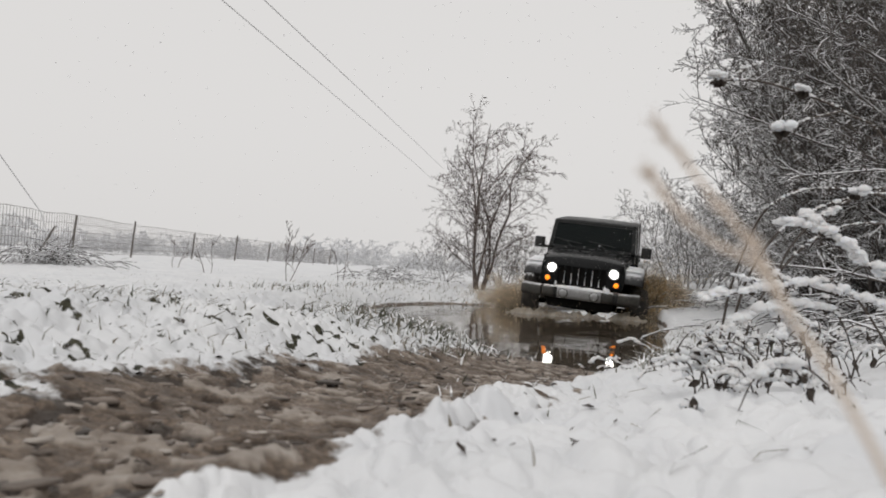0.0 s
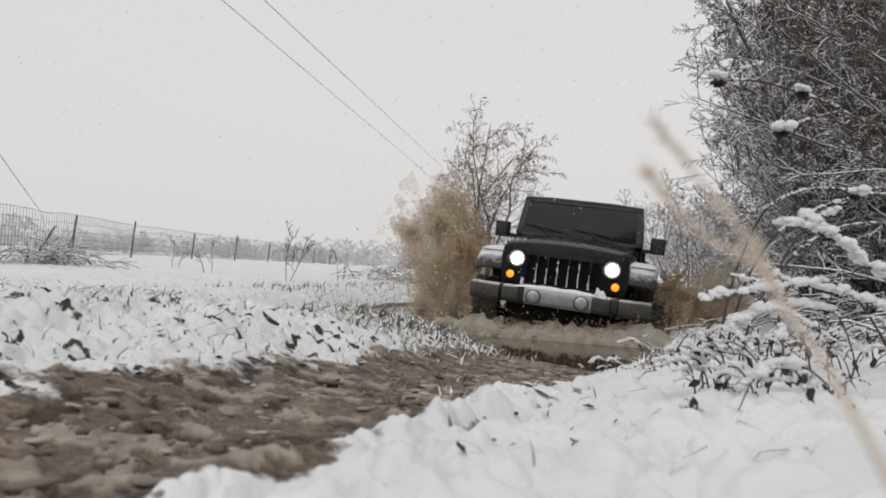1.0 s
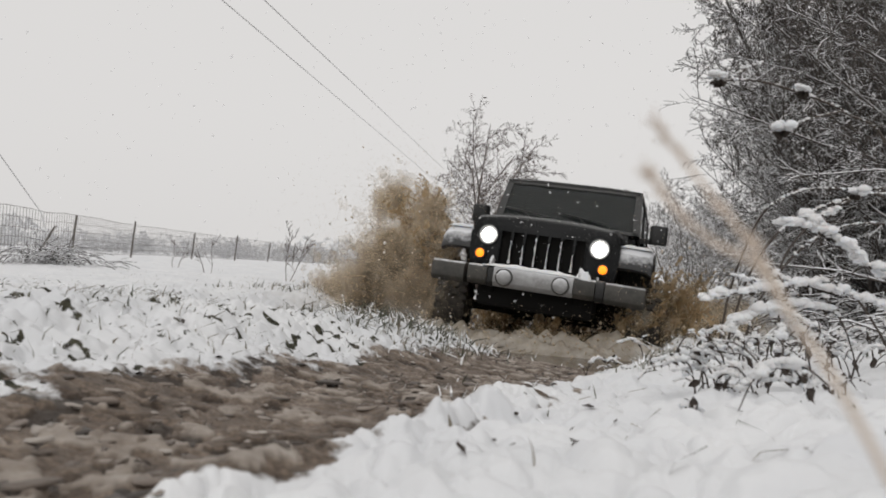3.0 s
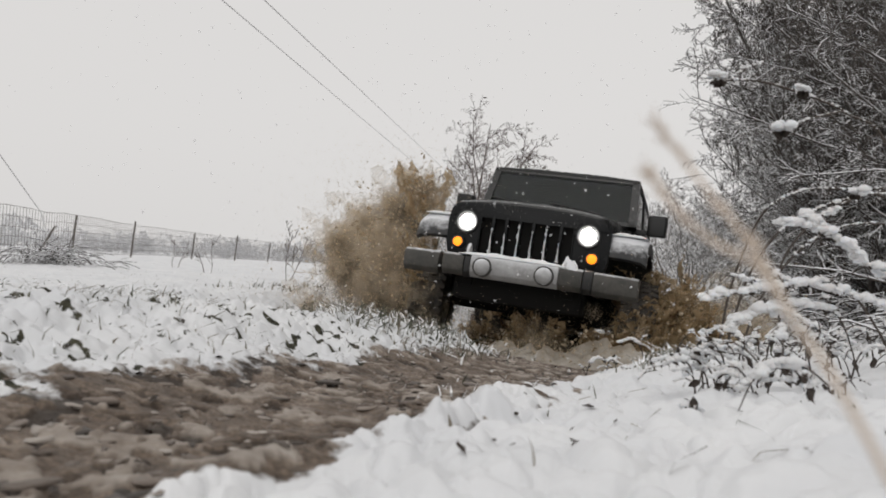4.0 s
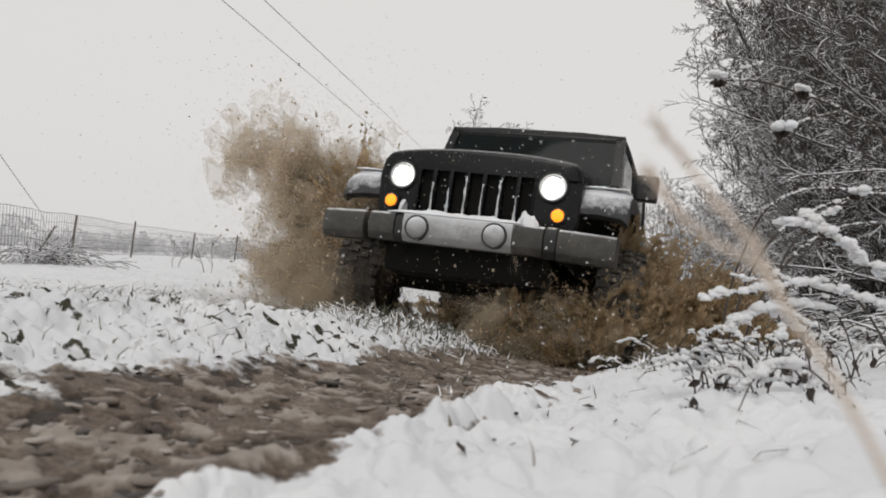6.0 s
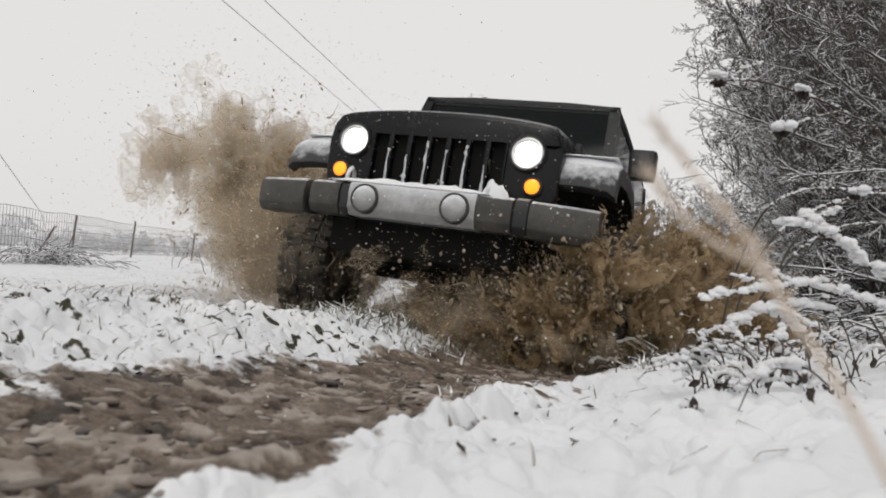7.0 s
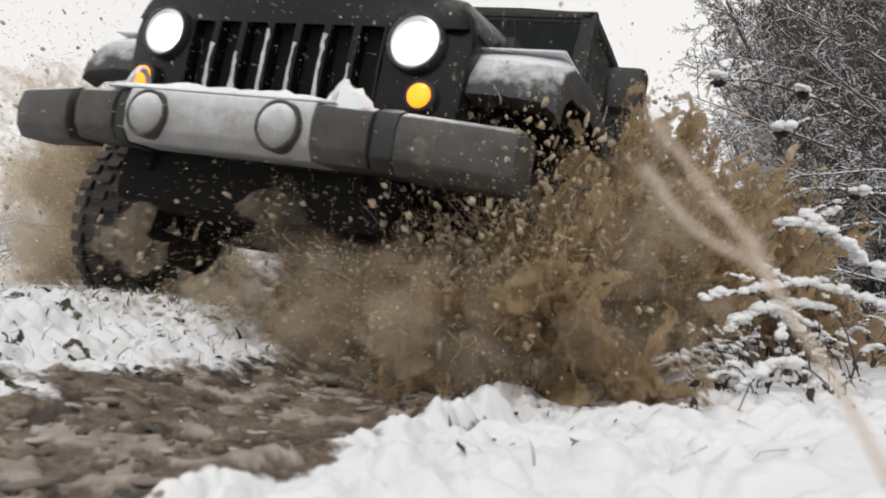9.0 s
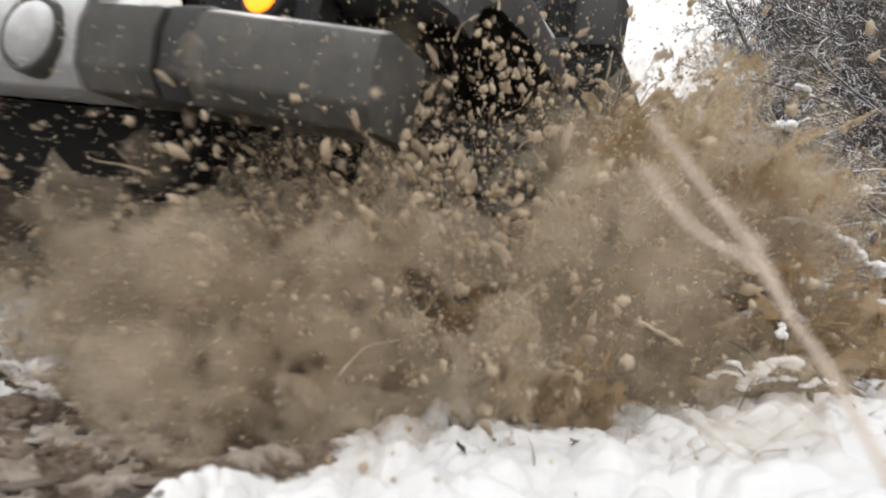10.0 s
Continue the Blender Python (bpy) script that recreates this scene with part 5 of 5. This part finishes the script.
def burst_mesh(seed, spread, n_drops, size, curtains, threads, mists, dust):
    """Torn curtains, drawn-out threads, drops and puffs of spray round the origin, thrown along +z."""
    r = random.Random(seed)
    tv, tf, mi, tear = [], [], [], []

    def lump(c, q, stretch, solid, material, warp, t=0.0):
        vs, fs = solid
        i, off = len(tv), Vector((r.uniform(0, 90), seed, 0))
        for v in vs:
            w = v * (1 + warp * noise.noise(v * 1.4 + off))
            tv.append(c + q @ Vector((w.x * stretch[0], w.y * stretch[1], w.z * stretch[2])))
            tear.append(t)
        tf.extend(tuple(i + k for k in f) for f in fs)
        mi.extend([material] * len(fs))

    for k in range(curtains):
        wide, tall, bow = spread * r.uniform(1.1, 2.0), spread * r.uniform(2.2, 3.6), spread * r.uniform(-0.9, 0.9)
        turn = Matrix.Rotation(r.uniform(0, math.pi), 3, "Z")
        off = Vector((r.gauss(0, spread * 0.35), r.gauss(0, spread * 0.35), r.gauss(0, spread * 0.25)))
        nx, nz, i = 22, 26, len(tv)
        for a in range(nx + 1):
            for b in range(nz + 1):
                u, h = 2 * a / nx - 1, b / nz
                q = Vector((u * 2.2, h * 3, seed * 1.7 + k * 9))
                fold = noise.noise(q) * 0.55 + noise.noise(q * 2.6) * 0.3
                top = 1 + 0.45 * noise.noise(Vector((u * 3.5, k * 5.1, seed)))
                p = Vector((u * wide * (0.55 + 0.6 * h), bow * u * u + fold * spread * 0.8, (h * top - 0.45) * tall + 0.1 * fold * tall))
                tv.append(turn @ p + off)
                tear.append(max(h ** 1.4, 0.9 * (1 - h) ** 3, abs(u) ** 3) + 0.25 * noise.noise(q * 1.7))
        for a in range(nx):
            for b in range(nz):
                c0 = i + a * (nz + 1) + b
                tf.append((c0, c0 + nz + 1, c0 + nz + 2, c0 + 1))
                mi.append(1)
    for k in range(n_drops):
        c = Vector((r.gauss(0, spread), r.gauss(0, spread), r.gauss(0.1 * spread, spread * 1.25)))
        if c.length > 2.4 * spread:
            c *= 2.4 * spread / c.length * r.uniform(0.3, 1)
        s = size * (0.22 + 1.4 * r.random() ** 4)
        st = 1 + 2.2 * r.random() ** 4
        d = (c * 0.8 + Vector((r.gauss(0, spread), r.gauss(0, spread), spread * 1.2))).normalized()
        lump(c, d.to_track_quat("Z", "Y"), (s * r.uniform(0.45, 1), s, s * st), BALL2 if s > size * 0.8 else BALL1 if s > size * 0.35 else OCTA, 0, 0.8 if s > size * 0.35 else 0)
    for k in range(dust):
        w = spread * (0.5 + 1.1 * r.random())
        c = Vector((r.gauss(0, w), r.gauss(0, w), r.gauss(0, w * 1.1)))
        s = r.uniform(0.0016, 0.004)
        lump(c, Matrix.Identity(3), (s, s, s), OCTA, 0, 0)
    for k in range(mists):
        w = spread * (0.15 + 0.5 * r.random())
        c = Vector((r.gauss(0, w), r.gauss(0, w), r.gauss(0, w)))
        s = spread * r.uniform(0.08, 0.30)
        lump(c, Matrix.Identity(3), (s, s, s * r.uniform(0.8, 1.7)), BALL2, 2, 1.5, r.uniform(0.3, 0.95))
    # threads that end in a drop
    for k in range(threads):
        p = Vector((r.gauss(0, spread * 0.7), r.gauss(0, spread * 0.7), r.gauss(0, spread * 0.6)))
        d = (p * 1.2 + Vector((r.gauss(0, spread), r.gauss(0, spread), spread * 1.2))).normalized()
        ln, th, steps, ring0 = spread * r.uniform(0.25, 0.7), size * r.uniform(0.15, 0.45), 6, len(tv)
        for j in range(steps + 1):
            d = (d + Vector((r.gauss(0, 0.22), r.gauss(0, 0.22), r.gauss(0, 0.22)))).normalized()
            w = th * (1.4 - 1.1 * j / steps + (0.9 if j == steps - 1 else 0)) * r.uniform(0.6, 1.4) * (0.2 if j == steps else 1)
            q = d.to_track_quat("Z", "Y")
            for a in range(5):
                tv.append(p + q @ Vector((w * math.cos(a * 1.2566), w * math.sin(a * 1.2566), 0)))
                tear.append(0.0)
            p = p + d * (ln / steps)
        for j in range(steps):
            for a in range(5):
                b0, b1 = ring0 + j * 5 + a, ring0 + j * 5 + (a + 1) % 5
                tf.append((b0, b1, b1 + 5, b0 + 5))
                mi.append(0)
    me = mesh_of("splash", tv, tf, [M_DROP, M_SHEET, M_MIST], True)
    me.polygons.foreach_set("material_index", mi)
    me.attributes.new("tear", "FLOAT", "POINT").data.foreach_set("value", np.clip(tear, 0, 1).astype(np.float32))
    return me


BURST = [burst_mesh(k, 0.18, 110, 0.0075, 2, 8, 26, 260) for k in range(5)]
COLUMN = [burst_mesh(80 + k, 0.19, 120, 0.0065, 1, 6, 95, 600) for k in range(4)]
SPRAY = [burst_mesh(20 + k, 0.34, 130, 0.006, 0, 4, 90, 900) for k in range(5)]
FLECK = [burst_mesh(40 + k, 0.22, 400, 0.0076, 0, 8, 0, 300) for k in range(4)]
SHEET = [burst_mesh(60 + k, 0.16, 90, 0.008, 4, 14, 6, 220) for k in range(5)]


def real_time(t):
    """The shot runs at full speed at first and in slow motion after."""
    return t if t < 0.76 else 0.76 + 0.2 * (t - 0.76)


def clip_time(s):
    return s if s < 0.76 else 0.76 + (s - 0.76) / 0.2


def car_at(t):
    ts = [r[0] for r in CAR_PATH]
    if t <= 0:
        v = (CAR_PATH[1][1].translation - CAR_PATH[0][1].translation) / 0.5
        m = CAR_PATH[0][1].copy()
        m.translation = CAR_PATH[0][1].translation + v * t
        return m
    for (a, ma), (b, mb) in zip(CAR_PATH, CAR_PATH[1:]):
        if t <= b:
            return ma.lerp(mb, (t - a) / (b - a))
    return CAR_PATH[-1][1].copy()


SPLASHES = []


def throw(meshes, wheel_at, s0, side, up, fwd, scale, seed, life=1.2):
    """One piece leaves a wheel at real time s0 with the given speeds; rows for walk()."""
    r = random.Random(seed)
    m = car_at(clip_time(s0))
    start = m @ Vector(wheel_at)
    ahead = (m.to_3x3() @ Vector((0, -1, 0))).normalized()
    across = (m.to_3x3() @ Vector((1, 0, 0))).normalized()
    if s0 < 0.76:
        up *= 1.2
    v = ahead * fwd + across * side + Vector((0, 0, up))
    lie = v.to_track_quat("Z", "Y").to_matrix().to_4x4()
    spin = pose(0, 0, 0, 0, 0, r.uniform(0, 360))
    tip = Vector((r.uniform(-1, 1), r.uniform(-1, 1), r.uniform(-1, 1))).normalized()

    def at(s):
        k = max(0.0, s - s0)
        p = start + v * k + Vector((0, 0, -4.9 * k * k))
        if s < s0:
            p = start + Vector((0, 0, -2.2))
        p.z = max(p.z, -2.6)
        return Matrix.Translation(p) @ Matrix.Rotation(0.7 * k, 4, tip) @ lie @ spin

    last = real_time(10.0)
    times = sorted({0.0, 10.0, *[clip_time(s) for s in (s0 - 0.06, s0 - 0.02) if 0 < s < last], *[clip_time(s0 + 0.09 * k) for k in range(int(life / 0.09) + 1) if 0 < s0 + 0.09 * k < last]})
    ob = tagged(new("water_splash", meshes[seed % len(meshes)]), "burst of brown muddy water thrown up by a wheel", "water splash", "thrown water", "stuff")
    ob.scale = (scale, scale, scale)
    SPLASHES.append((ob, [(t, at(real_time(t))) for t in times]))


def throw_all():
    r = random.Random(77)
    seed = 0
    s = -0.35
    while s < 2.6:
        # far-side wheel: a fan outwards and back, until it climbs the verge
        calm = float(np.interp(s, (-0.05, 0.15, 1.5, 2.0), (0.4, 1.0, 1.0, 0.75)))
        if 0.0 < s < 1.75:
            seed += 1
            throw(COLUMN, (-1.0, 0.35, 0.25), s, -r.uniform(0.2, 1.0), calm * r.uniform(3.2, 5.3), r.uniform(1.6, 2.8), r.uniform(0.8, 1.1), seed)
        if s < 2.3:
            for k in range(3 if s > 1.1 else 2):
                seed += 1
                throw(SPRAY, (-1.05, 0.4, 0.25), s + 0.02 * k, -r.uniform(0.6, 2.6), calm * r.uniform(2.6, 4.8), r.uniform(0.8, 2.6), r.uniform(0.8, 1.2), seed)
        # the far-side rear wheel, seen under the car
        if 0.9 < s < 2.15:
            seed += 1
            for x in (-0.4, 0.05):
                throw(BURST, (x, 3.5, 0.15), s + 0.03, r.uniform(-0.4, 0.4), r.uniform(1.0, 2.0), r.uniform(1.8, 2.8), r.uniform(1.0, 1.3), seed + int(1300 + 100 * x), 0.7)
            throw(BURST, (-0.75, 3.0, 0.15), s, r.uniform(-0.5, 0.6), r.uniform(0.8, 1.8), r.uniform(1.6, 2.6), r.uniform(0.9, 1.2), seed, 0.7)
        # near-side wheel: lower and denser, over the bank
        seed += 1
        throw(BURST if s < 2.25 else FLECK, (1.0, 0.35, 0.2), s, r.uniform(0.5, 1.4), r.uniform(2.2, 3.4), r.uniform(2.0, 3.2), r.uniform(0.9, 1.2), seed)
        for k in range(2):
            seed += 1
            throw(SPRAY if s < 1.2 or s > 2.25 else SHEET, (1.05, 0.4, 0.2), s + 0.03 * k, r.uniform(0.4, 2.4), r.uniform(1.8, 3.3), r.uniform(1.2, 2.8), r.uniform(0.9, 1.3), seed)
        # before the bumper, low
        if s > 0.45:
            for k in range(3):
                seed += 1
                throw(((SHEET, BURST, SPRAY) if s < 2.2 else (FLECK, SPRAY, SPRAY))[k], (r.uniform(0.1, 0.95), 0.15, 0.1), s + 0.025 * k, r.uniform(-0.5, 0.5), r.uniform(0.8, 1.8), r.uniform(3.0, 4.4), r.uniform(0.6, 0.9), seed, 0.8)
        # water pouring off under the bumper
        if 0.8 < s < 2.25:
            for k in range(2):
                seed += 1
                throw(BURST, (r.uniform(-0.65, 0.5), 0.5, 0.0), s + 0.04 * k, r.uniform(-0.3, 0.3), r.uniform(0.5, 1.2), r.uniform(2.0, 3.0), r.uniform(0.45, 0.65), seed, 0.6)
        if s > 0.9:
            seed += 1
            throw(BURST, (-0.1, 1.5, 0.0), s + 0.04, r.uniform(-0.2, 0.2), r.uniform(0.3, 0.7), r.uniform(2.4, 3.0), r.uniform(0.8, 1.0), seed + 900, 0.5)
            throw(BURST, (-0.55, 1.4, 0.0), s, r.uniform(-0.2, 0.2), r.uniform(0.3, 0.7), r.uniform(2.4, 3.0), r.uniform(0.8, 1.0), seed, 0.5)
        # churned up under the car by the rear wheels
        if 0.3 < s < 2.2:
            seed += 1
            throw(BURST, (r.uniform(-0.9, 0.0), 2.2, 0.1), s, r.uniform(-0.5, 0.5), r.uniform(0.8, 1.6), r.uniform(2.2, 3.2), r.uniform(0.9, 1.15), seed, 0.6)
            seed += 1
            throw(BURST, (r.uniform(-0.3, 0.8), 1.9, 0.1), s + 0.04, r.uniform(-0.5, 0.5), r.uniform(0.8, 1.6), r.uniform(2.2, 3.2), r.uniform(0.9, 1.15), seed, 0.6)
        # late: the near wheel breaks into the shallow end
        if s > 1.75:
            for k, (side, up) in enumerate(((r.uniform(-1.2, 0.3), r.uniform(0.9, 1.7)), (r.uniform(-1.4, 1.0), r.uniform(1.8, 3.4)), (r.uniform(0.0, 1.0), r.uniform(1.5, 2.8)), (r.uniform(-0.4, 1.0), r.uniform(2.0, 3.6)))):
                seed += 1
                throw(((SHEET, FLECK, SHEET, FLECK) if s < 2.2 else (SPRAY, FLECK, FLECK, FLECK))[k], (0.85, 0.1, 0.15), s + 0.015 * k, side, up, r.uniform(3.2, 5.2), r.uniform(0.6, 0.95), seed)
            for k in range(2):
                seed += 1
                throw(SPRAY, (0.5, 0.1, 0.1), s + 0.03 * k, r.uniform(-2.8, -1.0), r.uniform(0.0, 0.6), r.uniform(3.0, 4.6), r.uniform(0.8, 1.1), seed, 0.8)
        s += 0.092


throw_all()


# ---- bow wave pushed along before the bumper ----
def wave_mesh(seed):
    r = random.Random(seed)
    tv, tf, mi = [], [], []
    n, mrows = 60, 14
    for j in range(mrows):
        for i in range(n):
            u, v = i / (n - 1) * 2 - 1, j / (mrows - 1)
            x = u * 0.62
            prof = math.sin(math.pi * min(1, v * 1.05)) ** 1.4
            e = (1 - u * u) ** 0.4
            k = noise.noise(Vector((x * 4 + seed * 7, v * 3, seed))) + 0.6 * noise.noise(Vector((x * 13, v * 8, seed)))
            z = 0.20 * prof * e * (1 + 0.55 * k)
            y = (v - 0.5) * 0.55 - 0.10 * prof + 0.05 * k
            tv.append((x, y, z - 0.05))
    for j in range(mrows - 1):
        for i in range(n - 1):
            a = j * n + i
            tf.append((a, a + 1, a + n + 1, a + n))
            mi.append(0)
    for k in range(420):
        c = Vector((r.gauss(0, 0.36), r.gauss(-0.05, 0.12), abs(r.gauss(0.06, 0.10))))
        s = 0.003 + 0.012 * r.random() ** 4
        i = len(tv)
        for v in ((1, 0, 0), (-1, 0, 0), (0, 1, 0), (0, -1, 0), (0, 0, 1.3), (0, 0, -1.3)):
            tv.append(c + Vector(v) * s)
        for f in ((0, 2, 4), (2, 1, 4), (1, 3, 4), (3, 0, 4), (2, 0, 5), (1, 2, 5), (3, 1, 5), (0, 3, 5)):
            tf.append(tuple(i + q for q in f))
            mi.append(1)
    me = mesh_of("bow_wave", tv, tf, [M_FOAM, M_DROP], True)
    me.polygons.foreach_set("material_index", mi)
    return me


M_FOAM = splash_material("foaming_wave", 0.8, (0.42, 0.35, 0.26), (0.75, 0.71, 0.65), 0.3)
WAVE = [wave_mesh(k) for k in range(3)]
for k, (x, ahead, s) in enumerate(((-0.8, 0.16, 0.95), (-0.25, 0.26, 0.85), (0.4, 0.26, 0.85), (0.95, 0.16, 0.95), (0.1, 0.1, 1.0), (-0.55, 0.0, 1.1), (0.75, 0.0, 1.1))):
    rows = []
    for j in range(41):
        t = j * 0.25
        m = car_at(t)
        p = m @ Vector((x, -ahead, 0))
        d = (m.to_3x3() @ Vector((0, -1, 0)))
        yaw = math.atan2(d.x, -d.y)
        lift = float(np.interp(t, (0, 0.5, 0.9, 3.5, 4.5, 5.6, 6.3, 10), (-0.12, -0.03, 0.0, -0.02, -0.08, -0.3, -0.8, -1.2)))
        p.z = WATER + lift + 0.02 * math.sin(t * 2.3 + k * 1.7)
        rows.append((t, Matrix.Translation(p) @ pose(0, 0, 0, 4 * math.sin(t * 1.9 + k), 3 * math.sin(t * 1.3 + 2 * k), math.degrees(yaw))))
    ob = tagged(new("bow_wave", WAVE[k % 3]), "foaming bow wave of muddy water before the bumper", "wave", "bow waves", "stuff")
    ob.scale = (s, s, s)
    SPLASHES.append((ob, rows))


# ---- falling snow ----
M_FLAKE, fn, fl, fb = mat("falling_snow", 0.8, base=(0.92, 0.92, 0.93))
through_flake, half = fn.new("ShaderNodeBsdfTranslucent"), fn.new("ShaderNodeMixShader")
through_flake.inputs["Color"].default_value = (0.95, 0.95, 0.96, 1)
fl.new(fb.outputs[0], half.inputs[1])
fl.new(through_flake.outputs[0], half.inputs[2])
fl.new(half.outputs[0], fn["Material Output"].inputs["Surface"])


def flakes(seed, n):
    r = random.Random(seed)
    tv, tf = [], []
    for k in range(n):
        y = 1.5 + 8 * r.random() ** 1.3
        c = Vector((r.uniform(-0.55, 0.55) * y, y, r.uniform(-0.2, 0.3) * y + 0.9))
        s = r.uniform(0.002, 0.0045) * (0.5 + y / 8)
        i = len(tv)
        for v in ((1, 0, 0), (-1, 0, 0), (0, 1, 0), (0, -1, 0), (0, 0, 1), (0, 0, -1)):
            tv.append(c + Vector(v) * s * r.uniform(0.7, 1.2))
        tf += [tuple(i + q for q in f) for f in ((0, 2, 4), (2, 1, 4), (1, 3, 4), (3, 0, 4), (2, 0, 5), (1, 2, 5), (3, 1, 5), (0, 3, 5))]
    return mesh_of("snowflakes", tv, tf, M_FLAKE)


for k in range(2):
    ob = tagged(new("snowflakes", flakes(k, 520)), "sparse snowflakes drifting down through the air", "snow", "", "stuff")
    SPLASHES.append((ob, [(t, pose(0.05 * t * (1 - 2 * k), -0.03 * t, 0.5 - 0.13 * t * (1 + 0.3 * k))) for t in (0, 0.76, 5, 10)]))


def along(t):
    """The vehicle's way made good at t, in metres, and its pose."""
    ts = [r[0] for r in CAR_PATH]
    ps = [r[1].translation for r in CAR_PATH]
    run = [0.0]
    for a, b in zip(ps, ps[1:]):
        run.append(run[-1] + (b - a).length)
    return float(np.interp(t, ts, run))


def motions():
    walk(car, CAR_PATH)
    for w in car_wheels:
        x, y, z = w.location
        steer = 8 if y < 1 else 0
        rows = []
        for k in range(101):
            t = k * 0.1
            turn = math.degrees(along(t) / 0.42)
            rows.append((t, Matrix.Translation((x, y, z)) @ pose(0, 0, 0, 0, 0, steer) @ pose(0, 0, 0, turn)))
        walk(w, rows)
    for ob, rows in SPLASHES:
        walk(ob, rows)


motions()
